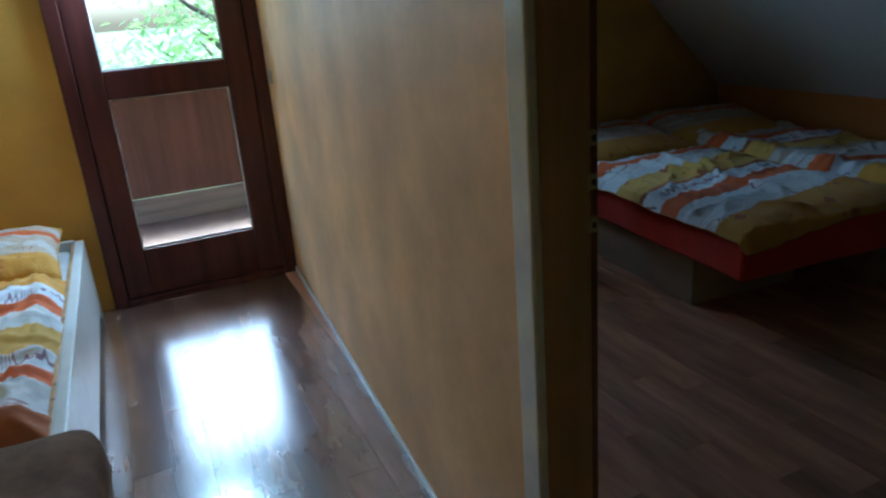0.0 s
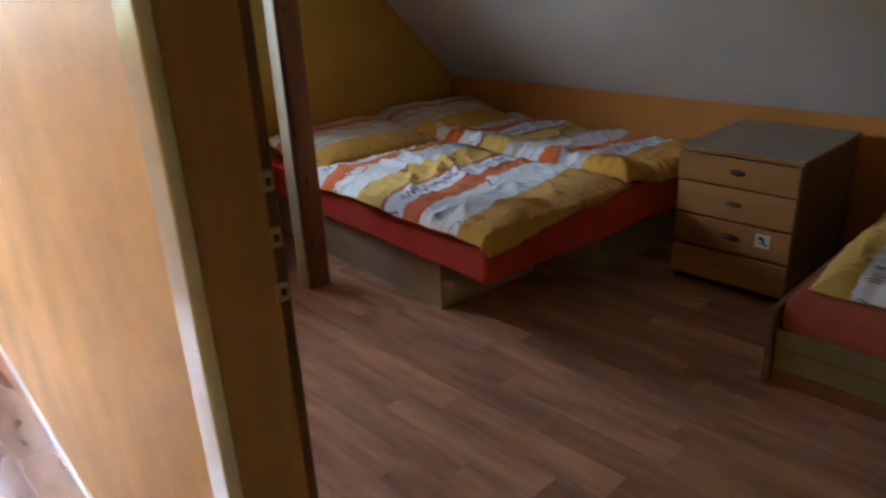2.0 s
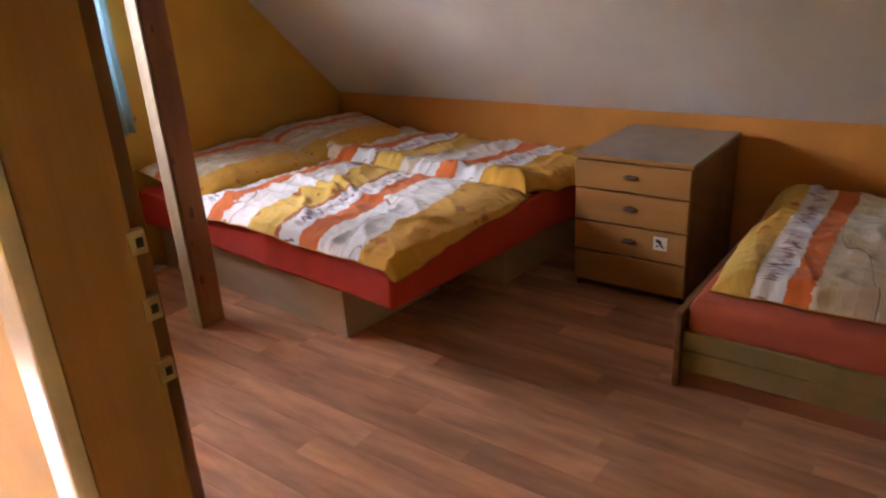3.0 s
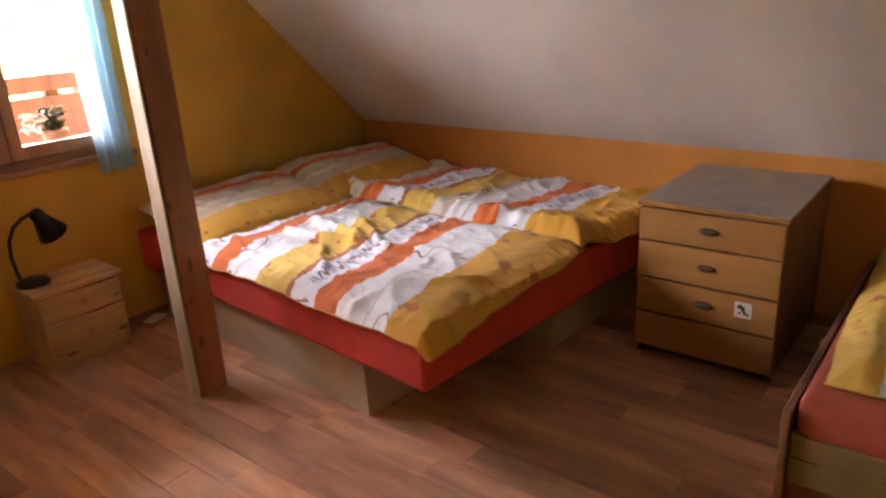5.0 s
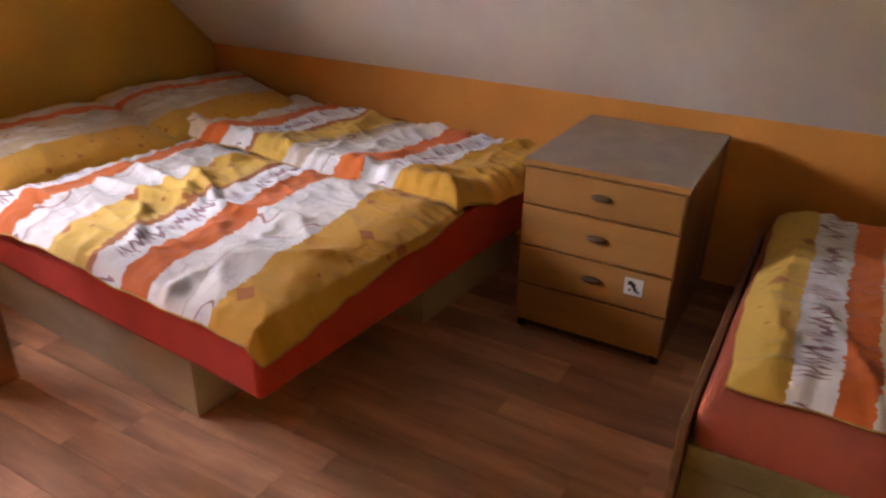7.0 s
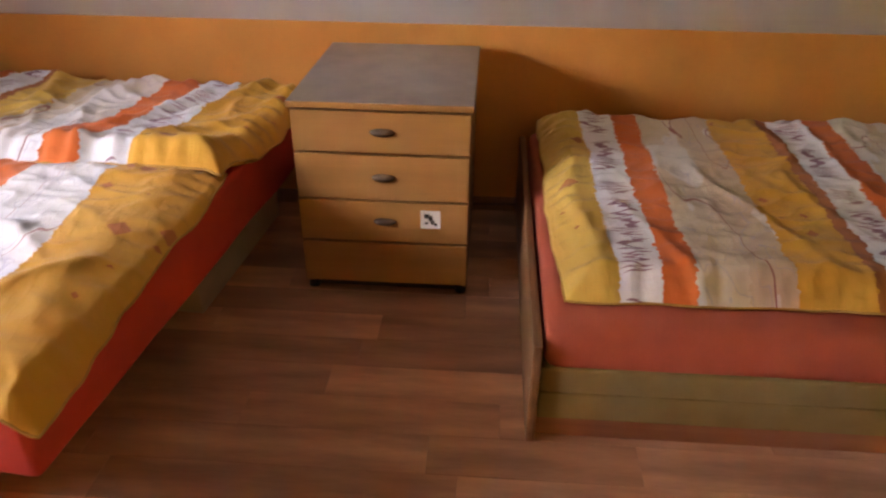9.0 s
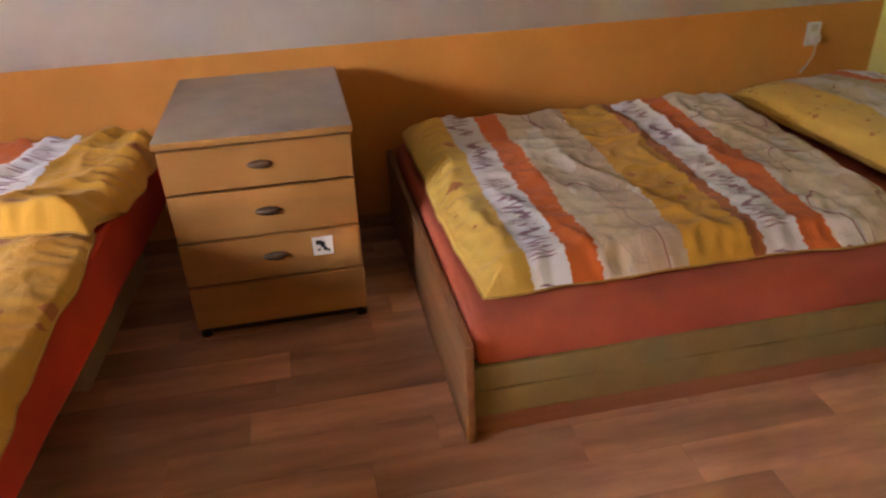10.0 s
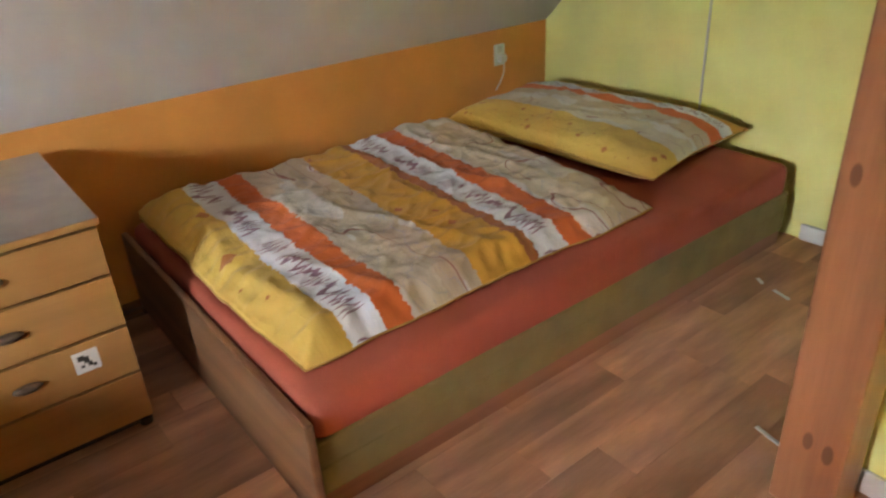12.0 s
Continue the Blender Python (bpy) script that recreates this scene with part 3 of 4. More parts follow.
def quilt(x0, x1, y0, y1, base, thick, crease, seed, nx=84, ny=104, edge=0.12, wobble=0.02, along="y", flip=False, tilt=0.0, skew=0.0, creases=(), pleat=0.0, slant=0.0, calm=1.0):
    """A padded cover lying on base(x, y): rounded rims, creases, a wavering outline. U runs across the printed bands."""
    top, low, uvs = [], [], []
    for j in range(ny + 1):
        v = j / ny
        for i in range(nx + 1):
            u = i / nx
            x, y = x0 + (x1 - x0) * u, y0 + (y1 - y0) * v
            wx = wobble * noise.noise(Vector((y * 3.1, seed, 0.3))) * (2 * u - 1) + 0.4 * wobble * noise.noise(Vector((y * 11, seed, 1.3))) * (2 * u - 1)
            wy = wobble * noise.noise(Vector((x * 3.1, seed, 5.3))) * (2 * v - 1) + 0.4 * wobble * noise.noise(Vector((x * 11, seed, 6.3))) * (2 * v - 1)
            px, py = x + wx * abs(2 * u - 1), y + wy * abs(2 * v - 1) + slant * u * (1 - v)
            rim = min((x - x0), (x1 - x), (y - y0), (y1 - y))
            q = min(1.0, rim / edge)
            k = 0.22 * min(1.0, rim / 0.02) + 0.78 * q * q * (3 - 2 * q)
            z = base(px, py)
            h = thick * k * (1 + 0.12 * noise.noise(Vector((x * 1.6, y * 1.6, seed + 9)))) + crease * min(1.0, calm + 3 * v) * wave(x, y, seed) * min(1.0, rim / 0.05 + 0.12)
            for ax, ay, bx, by, high, wide in creases:
                dx, dy = bx - ax, by - ay
                along_it = ((x - ax) * dx + (y - ay) * dy) / (dx * dx + dy * dy)
                bend = 0.03 * noise.noise(Vector((along_it * 2.2, high * 90, seed)))
                off = ((x - ax) * dy - (y - ay) * dx) / math.hypot(dx, dy) + bend
                end = max(0.0, 1 - max(0.0, -along_it, along_it - 1) * 4)
                h += high * end * math.exp(-(off / wide) ** 2)
            if pleat:
                run = y if min(x - x0, x1 - x) < min(y - y0, y1 - y) else x
                h += pleat * (0.5 + noise.noise(Vector((run * 26, rim * 5, seed)))) * math.exp(-((rim - 0.05) / 0.07) ** 2)
            top.append((px, py, z + max(0.006, h) + tilt * u))
            low.append((px, py, z + 0.002 + tilt * u * 0.5))
            f = v if along == "y" else u
            span = abs(y1 - y0) if along == "y" else abs(x1 - x0)
            other = (x - x0) / span if along == "y" else (y - y0) / span
            uvs.append(((1 - f if flip else f) + skew * (0.15 - other), other))
    w = nx + 1
    n = len(top)
    faces, loops = [], []
    for j in range(ny):
        for i in range(nx):
            a = j * w + i
            faces.append((a, a + 1, a + w + 1, a + w))
            faces.append((n + a, n + a + w, n + a + w + 1, n + a + 1))
    rimv = [i for i in range(w)] + [j * w + nx for j in range(1, ny + 1)] + [ny * w + i for i in range(nx - 1, -1, -1)] + [j * w for j in range(ny - 1, 0, -1)]
    for a, b in zip(rimv, rimv[1:] + rimv[:1]):
        faces.append((a, n + a, n + b, b))
    me = bpy.data.meshes.new("quilt")
    me.from_pydata(top + low, [], faces)
    layer = me.uv_layers.new(name="UVMap")
    index = np.zeros(len(me.loops), dtype=np.int32)
    me.loops.foreach_get("vertex_index", index)
    layer.data.foreach_set("uv", np.array(uvs + uvs, dtype=np.float32)[index].ravel())
    me.polygons.foreach_set("use_smooth", [True] * len(me.polygons))
    return me


def cushion(w, d, h, seed, plump=0.5, nx=44, ny=36, flip=False):
    """A pillow about its own middle, pinched at the rim. U runs across its depth."""
    top, low, uvs = [], [], []
    for j in range(ny + 1):
        v = 2 * j / ny - 1
        for i in range(nx + 1):
            u = 2 * i / nx - 1
            k = max(0.0, (1 - u ** 4) * (1 - v ** 4)) ** plump
            pull = 1 - 0.05 * (1 - abs(u)) * abs(v) ** 3 - 0.0
            px, py = w / 2 * u * (1 - 0.05 * (1 - abs(v)) * abs(u) ** 3), d / 2 * v * pull
            c = 0.14 * h * wave(px, py, seed) * k
            top.append((px, py, 0.42 * h + 0.58 * h * k + c))
            low.append((px, py, 0.42 * h - 0.42 * h * k))
            uvs.append(((1 - v) / 2 if flip else (v + 1) / 2, (u + 1) / 2 * w / d))
    wd, n = nx + 1, len(top)
    faces = []
    for j in range(ny):
        for i in range(nx):
            a = j * wd + i
            faces.append((a, a + 1, a + wd + 1, a + wd))
            faces.append((n + a, n + a + wd, n + a + wd + 1, n + a + 1))
    rimv = [i for i in range(wd)] + [j * wd + nx for j in range(1, ny + 1)] + [ny * wd + i for i in range(nx - 1, -1, -1)] + [j * wd for j in range(ny - 1, 0, -1)]
    for a, b in zip(rimv, rimv[1:] + rimv[:1]):
        faces.append((a, n + a, n + b, b))
    me = bpy.data.meshes.new("pillow")
    me.from_pydata(top + low, [], faces)
    layer = me.uv_layers.new(name="UVMap")
    index = np.zeros(len(me.loops), dtype=np.int32)
    me.loops.foreach_get("vertex_index", index)
    layer.data.foreach_set("uv", np.array(uvs + uvs, dtype=np.float32)[index].ravel())
    me.polygons.foreach_set("use_smooth", [True] * len(me.polygons))
    return me


def cloth_thing(name, me, material, label, category, m, group=""):
    me.materials.append(material)
    ob = new(name, me)
    ob.matrix_world = m
    tagged(ob, label, category, group)
    if category in ("duvet", "pillow"):
        part("hem", rim_line(me, 0.0035, 0.55), HEM, ob, "sewn golden hem", smooth=True)
    return ob


HEM = mat("golden_hem_cotton", (0.56, 0.30, 0.07), 0.9, 0.08, 20, 0.2)


def mattress_bm(lo, hi, bevel, seed, sag=0.006):
    """A soft block with rounded edges and a slightly uneven skin."""
    bm = box(lo, hi, bevel, 5)
    bmesh.ops.subdivide_edges(bm, edges=[e for e in bm.edges if e.calc_length() > 0.25], cuts=14, use_grid_fill=True)
    for v in bm.verts:
        k = noise.noise(Vector((v.co.x * 4, v.co.y * 4, v.co.z * 4 + seed)))
        v.co += Vector((0.5 * sag * k, 0.5 * sag * k, sag * k))
    return bm


# ---- bedroom: the double bed ----
BED = pose(2.112, 2.335, 0, 0, 0, -4.5)
BX, BY, BZ0, BZ = 1.72, 2.07, 0.266, 0.476


def double_bed():
    t = thing("double_bed", "double mattress in a red sheet on two beige boxes", "bed", BED)
    for name, lo, hi in (("storage_box", (0.055, 0.38, 0), (0.70, 2.0, 0.253)), ("storage_box", (0.94, 0.135, 0), (1.68, 2.0, 0.253))):
        b = part(name, box(lo, hi, 0.004), BOX_BOARD, t, "beige chipboard box under the mattress")
        part("box_lid", box((lo[0] - 0.006, lo[1] - 0.006, 0.2535), (hi[0] + 0.006, hi[1] + 0.006, 0.264), 0.003), BOX_BOARD, b)
    part("mattress", mattress_bm((0, 0, BZ0), (BX, BY, BZ), 0.022, 4.2), RED_SHEET, t, "thick mattress in a red fitted sheet", smooth=True)
    return t


double_bed()


def bed_top(x, y):
    """The mattress top, falling away past its edges."""
    d = max(0.0, -x) * 0.9 + max(0.0, -y) * 0.9 + max(0.0, x - BX) * 1.2
    return BZ + 0.003 - min(0.06, d)


PRINT_LEFT = bedding_mat("striped_duvet_print", [(0.0, "gold"), (0.155, "pale"), (0.32, "orange"), (0.40, "white"), (0.50, "rust"), (0.52, "yellow"), (0.66, "pale"), (0.80, "orange"), (0.87, "white"), (0.97, "gold")])
PRINT_RIGHT = bedding_mat("striped_duvet_print_wall_side", [(0.0, "gold"), (0.18, "white"), (0.275, "orange"), (0.355, "pale"), (0.45, "beige"), (0.53, "yellow"), (0.655, "rust"), (0.675, "white"), (0.77, "orange"), (0.85, "cream")])
PRINT_SINGLE = bedding_mat("striped_duvet_print_narrow_bed", [(0.0, "yellow"), (0.10, "white"), (0.185, "orange"), (0.25, "cream"), (0.34, "beige"), (0.43, "gold"), (0.57, "rust"), (0.60, "white"), (0.69, "orange"), (0.76, "cream"), (0.88, "beige")])
PRINT_PILLOW = bedding_mat("striped_pillow_print", [(0.0, "yellow"), (0.29, "cream"), (0.48, "beige"), (0.65, "orange"), (0.76, "white"), (0.87, "gold")], 34)
PRINT_PILLOW_B = bedding_mat("striped_pillow_print_soft", [(0.0, "gold"), (0.30, "beige"), (0.66, "orange"), (0.75, "beige"), (0.9, "gold")], 34)

LEFT_CREASES = [
    (0.34, 1.16, 0.43, 0.80, 0.035, 0.030), (0.50, 1.20, 0.50, 0.86, 0.030, 0.026), (0.62, 0.98, 0.46, 0.66, 0.027, 0.024), (0.45, 0.62, 0.52, 0.34, 0.024, 0.028),
    (0.66, 1.12, 0.84, 0.98, 0.027, 0.034), (0.28, 0.86, 0.12, 0.66, 0.019, 0.022), (0.60, 0.62, 0.80, 0.66, 0.016, 0.03), (0.10, 1.30, 0.30, 1.02, 0.019, 0.035), (0.22, 0.30, 0.40, 0.06, 0.016, 0.03)]
left_duvet = quilt(-0.03, 1.03, -0.068, 1.50, bed_top, 0.046, 0.018, 2.2, 140, 190, edge=0.16, wobble=0.018, skew=0.13, creases=LEFT_CREASES, pleat=0.011, slant=0.085, calm=0.25)
cloth_thing("duvet", left_duvet, PRINT_LEFT, "crumpled duvet with gold, orange and white stripes", "duvet", BED, "bedding of the double bed")


def right_base(x, y):
    on = min(1.0, max(0.0, (1.13 - x) / 0.12))
    return bed_top(x, y) + 0.036 * on * on * (3 - 2 * on) * min(1.0, max(0.0, (y + 0.06) / 0.1))


RIGHT_CREASES = [
    (1.10, 0.10, 1.13, 1.60, 0.026, 0.07), (1.22, 0.50, 1.60, 0.36, 0.024, 0.035), (1.20, 0.86, 1.66, 0.98, 0.018, 0.04), (1.30, 1.30, 1.60, 1.16, 0.016, 0.04),
    (1.40, 0.30, 1.72, 0.16, 0.020, 0.03), (1.50, 0.70, 1.76, 0.60, 0.022, 0.035), (1.06, 0.34, 1.28, 0.14, 0.016, 0.025)]
right_duvet = quilt(0.95, 1.80, 0.0, 1.62, right_base, 0.056, 0.022, 8.4, 120, 180, edge=0.08, wobble=0.035, skew=-0.06, creases=RIGHT_CREASES, pleat=0.02, slant=-0.02)
cloth_thing("duvet", right_duvet, PRINT_RIGHT, "rumpled striped duvet pushed towards the knee wall", "duvet", BED, "bedding of the double bed")
cloth_thing("pillow", cushion(0.88, 0.64, 0.125, 1.7), PRINT_PILLOW_B, "plump pillow with gold and orange stripes", "pillow", BED @ pose(0.46, 1.745, BZ + 0.012, 9, 0, 2), "bedding of the double bed")
cloth_thing("pillow", cushion(0.86, 0.60, 0.145, 5.9), PRINT_PILLOW_B, "plump pillow leaning on the gable wall", "pillow", BED @ pose(1.27, 1.76, BZ + 0.014, 12, 0, -3), "bedding of the double bed")


# ---- bedroom: the timber posts ----
def timber_post(x, y, w, d, seed, lit_side=False):
    rng = random.Random(seed)
    bm = box((-w / 2, -d / 2, 0), (w / 2, d / 2, CEIL), 0.008, 2)
    bmesh.ops.subdivide_edges(bm, edges=[e for e in bm.edges if e.calc_length() > 1], cuts=24)
    for v in bm.verts:
        v.co.x += 0.003 * noise.noise(Vector((v.co.x * 9, v.co.y * 9, v.co.z * 2.2 + seed)))
        v.co.y += 0.003 * noise.noise(Vector((v.co.x * 9 + 4, v.co.y * 9, v.co.z * 2.2 + seed)))
    t = solid("timber_post", bm, POST_WOOD, "varnished knotty timber post from floor to ceiling", "post", pose(x, y, 0), group="timber posts")
    # paler wood on the -x side, its colour also holding the window's reflected light
    if lit_side:
        part("sawn_face", box((-w / 2 - 0.010, -d / 2 + 0.004, 0.002), (-w / 2 - 0.0035, d / 2 - 0.004, CEIL - 0.002), 0.002), PALE_LIT_SIDE, t, "paler side face with window light in its colour")
    return t


timber_post(1.972, 3.438, 0.126, 0.09, 2, True)
timber_post(1.83, 0.35, 0.150, 0.14, 5)


# ---- bedroom: chest of drawers ----
def chest():
    t = thing("chest_of_drawers", "four-drawer beech chest with a grey top", "chest of drawers", pose(3.25, 1.52, 0))
    W, D, H = 0.565, 0.71, 0.692
    part("side", box((0.004, 0.0, 0.03), (D, 0.018, H - 0.0205), 0.002), CHEST_SIDE, t, "dark brown veneered side")
    part("side", box((0.004, W - 0.018, 0.03), (D, W, H - 0.0205), 0.002), CHEST_SIDE, t, "dark brown veneered side")
    part("back", box((D - 0.008, 0.0185, 0.03), (D - 0.001, W - 0.0185, H - 0.021)), CHEST_SIDE, t)
    part("bottom", box((0.01, 0.0185, 0.032), (D - 0.0085, W - 0.0185, 0.046)), CHEST_SIDE, t)
    top = part("top", box((-0.012, -0.008, H - 0.020), (D, W + 0.008, H), 0.002), CHEST_TOP, t, "scuffed grey laminate top")
    part("edging", box((-0.0165, -0.008, H - 0.0195), (-0.0125, W + 0.008, H - 0.0005), 0.001), BEECH, top, "beech edge strip")
    part("plinth", box((0.03, 0.03, 0.0), (D - 0.03, W - 0.03, 0.03)), DARK_GAP, t, "dark recessed plinth")
    part("castor", lathe([(0.012, 0.0), (0.02, 0.004), (0.02, 0.026), (0.012, 0.0295)], 14), BLACK, t).location = (0.02, 0.022, 0)
    part("castor", lathe([(0.012, 0.0), (0.02, 0.004), (0.02, 0.026), (0.012, 0.0295)], 14), BLACK, t).location = (0.02, W - 0.022, 0)
    edges = (0.668, 0.525, 0.362, 0.206, 0.042)
    for k in range(4):
        z1, z0 = edges[k] - 0.004, edges[k + 1] + 0.004
        f = part("drawer", box((-0.015, 0.002, z0), (0.0035, W - 0.002, z1), 0.003), BEECH, t, "beech veneered drawer front")
        if k < 3:
            h = lathe([(0.0, 0.0), (0.034, 0.0), (0.038, 0.004), (0.032, 0.012), (0.018, 0.0165), (0.0, 0.018)], 24)
            bmesh.ops.remove_doubles(h, verts=h.verts, dist=0.0002)
            hd = part("handle", h, DARK_HANDLE, f, "oval bronzed pull", smooth=True)
            hd.matrix_local = pose(-0.0152, 0.277, (z0 + z1) / 2 + 0.004, 0, -90, 0) @ Matrix.Diagonal((0.36, 1, 1, 1))
    s = part("sticker", box((-0.0165, 0.092, 0.268), (-0.0155, 0.158, 0.334)), WHITE_TRIM, t, "white square sticker with a dark motif")
    part("motif", boxes([((-0.0174, 0.112, 0.284), (-0.0168, 0.124, 0.298)), ((-0.0174, 0.118, 0.296), (-0.0168, 0.132, 0.316)), ((-0.0174, 0.1285, 0.306), (-0.0168, 0.146, 0.322)), ((-0.0174, 0.103, 0.279), (-0.0168, 0.1115, 0.289)), ((-0.0174, 0.1325, 0.284), (-0.0168, 0.143, 0.292))]), BLACK, s)
    return t


chest()


# ---- bedroom: the narrower bed ----
def single_bed():
    t = thing("single_bed", "low bed with walnut end board and terracotta sheet", "bed", pose(2.58, -0.87, 0))
    L, W = 2.18, 1.40
    part("end_board", box((-0.022, L, 0), (W, L + 0.024, 0.322), 0.008, 3), BED_WOOD, t, "walnut end board with rounded corners")
    part("end_board", box((0.02, -0.02, 0), (W, 0.0, 0.23), 0.006, 2), BED_WOOD, t)
    part("side_rail", box((0.012, 0.001, 0.0), (0.034, L - 0.001, 0.068), 0.003), BED_SKIRT, t, "reddish wooden lower rail")
    part("upholstered_rail", box((0.0, 0.001, 0.0685), (0.045, L - 0.001, 0.158), 0.008, 3), BED_BASE, t, "olive upholstered side")
    part("upholstered_rail", box((-0.002, 0.001, 0.159), (0.047, L - 0.001, 0.238), 0.010, 3), BED_BASE, t, "olive upholstered side")
    part("bed_base", box((0.05, 0.002, 0.10), (W - 0.02, L - 0.002, 0.215)), BED_BASE, t)
    part("mattress", mattress_bm((0.004, 0.006, 0.215), (W - 0.02, L - 0.008, 0.362), 0.05, 9.1), TERRACOTTA_SHEET, t, "mattress in a terracotta fitted sheet", smooth=True)
    return t


single_bed()


def narrow_top(x, y):
    return 0.367


narrow_duvet = quilt(2.69, 3.87, -0.125, 1.265, narrow_top, 0.066, 0.017, 13.1, 140, 160, edge=0.10, wobble=0.022, flip=True, tilt=0.055, pleat=0.010)
cloth_thing("duvet", narrow_duvet, PRINT_SINGLE, "smoothed duvet striped in gold, white and orange", "duvet", Matrix.Identity(4))
cloth_thing("pillow", cushion(1.15, 0.64, 0.15, 21.3, flip=True), PRINT_PILLOW, "striped pillow at the head of the bed", "pillow", pose(3.36, -0.525, 0.374, -3, 0, 2))


# ---- bedroom: by the window ----
def nightstand():
    t = thing("nightstand", "small pine nightstand with two drawers", "nightstand", pose(1.645, 4.152, 0, 0, 0, -2))
    W, D, H = 0.37, 0.27, 0.392
    part("side", box((0, 0.004, 0), (0.016, D, H - 0.0225), 0.002), PINE_Z, t)
    part("side", box((W - 0.016, 0.004, 0), (W, D, H - 0.0225), 0.002), PINE_Z, t)
    part("back", box((0.0165, D - 0.008, 0.02), (W - 0.0165, D - 0.001, H - 0.023)), PINE_Z, t)
    part("top", box((-0.014, -0.016, H - 0.022), (W + 0.014, D + 0.004, H), 0.005), PINE, t)
    part("plinth", box((0.0165, 0.012, 0.0), (W - 0.0165, 0.028, 0.075), 0.002), PINE, t)
    for z0, z1 in ((0.082, 0.236), (0.243, 0.362)):
        f = part("drawer", box((0.003, -0.012, z0), (W - 0.003, 0.0035, z1), 0.004), PINE, t, "knotty pine drawer front")
        k = lathe([(0.006, 0.0), (0.008, 0.008), (0.015, 0.014), (0.015, 0.02), (0.008, 0.026), (0.001, 0.027)], 18)
        part("knob", k, PINE, f, "turned pine knob", smooth=True).matrix_local = pose(W / 2, -0.0122, (z0 + z1) / 2, 90, 0, 0)
    return t


nightstand()


def desk_lamp():
    t = thing("desk_lamp", "black desk lamp with a bent neck", "lamp", pose(1.705, 4.30, 0.3925))
    b = lathe([(0.0, 0.0), (0.070, 0.0), (0.072, 0.008), (0.066, 0.020), (0.045, 0.028), (0.0, 0.030)], 28)
    bmesh.ops.remove_doubles(b, verts=b.verts, dist=0.0002)
    part("base", b, BLACK, t, smooth=True)
    neck = [(-0.045, 0, 0.026), (-0.055, 0, 0.08), (-0.060, 0, 0.15), (-0.052, 0, 0.22), (-0.022, 0, 0.275), (0.022, 0, 0.305), (0.058, -0.004, 0.318)]
    part("neck", tube(neck, 0.0085, 12), BLACK, t, smooth=True)
    s = lathe([(0.012, 0.012), (0.026, 0.006), (0.031, -0.004), (0.031, -0.028), (0.036, -0.046), (0.068, -0.132), (0.066, -0.132), (0.033, -0.046), (0.026, -0.03), (0.004, -0.028)], 28)
    sh = part("shade", s, BLACK, t, "black conical shade", smooth=True)
    sh.matrix_local = pose(0.078, -0.006, 0.318, 8, -28, 0)
    part("bulb", lathe([(0.004, -0.03), (0.014, -0.045), (0.026, -0.08), (0.024, -0.10), (0.010, -0.115), (0.001, -0.117)], 16), WHITE_TRIM, sh, "white lamp bulb", smooth=True)
    part("switch", box((-0.012, -0.05, 0.026), (0.012, -0.034, 0.033), 0.002), BLACK, t)
    return t


desk_lamp()


def curtain_mat():
    m = bpy.data.materials.new("sheer_blue_curtain")
    m.use_nodes = True
    n, l = m.node_tree.nodes, m.node_tree.links
    b = n["Principled BSDF"]
    b.inputs["Base Color"].default_value = (0.42, 0.60, 0.70, 1)
    b.inputs["Roughness"].default_value = 0.9
    tl, mx = n.new("ShaderNodeBsdfTranslucent"), n.new("ShaderNodeMixShader")
    tl.inputs["Color"].default_value = (0.56, 0.88, 0.98, 1)
    tr, m2 = n.new("ShaderNodeBsdfTransparent"), n.new("ShaderNodeMixShader")
    w = n.new("ShaderNodeTexNoise")
    w.inputs["Scale"].default_value = 240
    bp = n.new("ShaderNodeBump")
    bp.inputs["Strength"].default_value = 0.2
    l.new(w.outputs["Fac"], bp.inputs["Height"])
    l.new(bp.outputs["Normal"], b.inputs["Normal"])
    mx.inputs["Fac"].default_value, m2.inputs["Fac"].default_value = 0.7, 0.3
    l.new(b.outputs[0], mx.inputs[1])
    l.new(tl.outputs[0], mx.inputs[2])
    l.new(mx.outputs[0], m2.inputs[1])
    l.new(tr.outputs[0], m2.inputs[2])
    l.new(m2.outputs[0], n["Material Output"].inputs["Surface"])
    return m


def curtain():
    t = thing("curtain", "sheer pale blue curtain drawn to the window's side", "curtain", pose(0, 0, 0))
    bm = bmesh.new()
    rows, cols = 40, 60
    grid = []
    for j in range(rows + 1):
        z = 0.80 + (2.08 - 0.80) * j / rows
        row = []
        for i in range(cols + 1):
            u = i / cols
            x = (2.155 - 0.06 * j / rows) + u * (0.18 + 0.06 * j / rows) + 0.006 * noise.noise(Vector((u * 3, z * 2, 1)))
            y = 4.375 + 0.020 * math.sin(u * 4.2 * 2 * math.pi + 0.6 * noise.noise(Vector((z, u * 2, 4)))) + 0.006 * noise.noise(Vector((u * 5, z * 3, 2)))
            row.append(bm.verts.new((x, y, z + 0.012 * noise.noise(Vector((u * 4, 0, 9))) * (j == 0))))
        grid.append(row)
    for j in range(rows):
        for i in range(cols):
            bm.faces.new((grid[j][i], grid[j][i + 1], grid[j + 1][i + 1], grid[j + 1][i]))
    bmesh.ops.solidify(bm, geom=bm.faces[:], thickness=0.0012)
    part("cloth", bm, curtain_mat(), t, smooth=True)
    part("rod", tube([(1.12, 4.375, 2.09), (2.45, 4.375, 2.09)], 0.009, 12), WINDOW_WOOD, t, smooth=True)
    part("bracket", box((2.40, 4.376, 2.075), (2.42, 4.449, 2.105), 0.003), WINDOW_WOOD, t)
    return t


curtain()


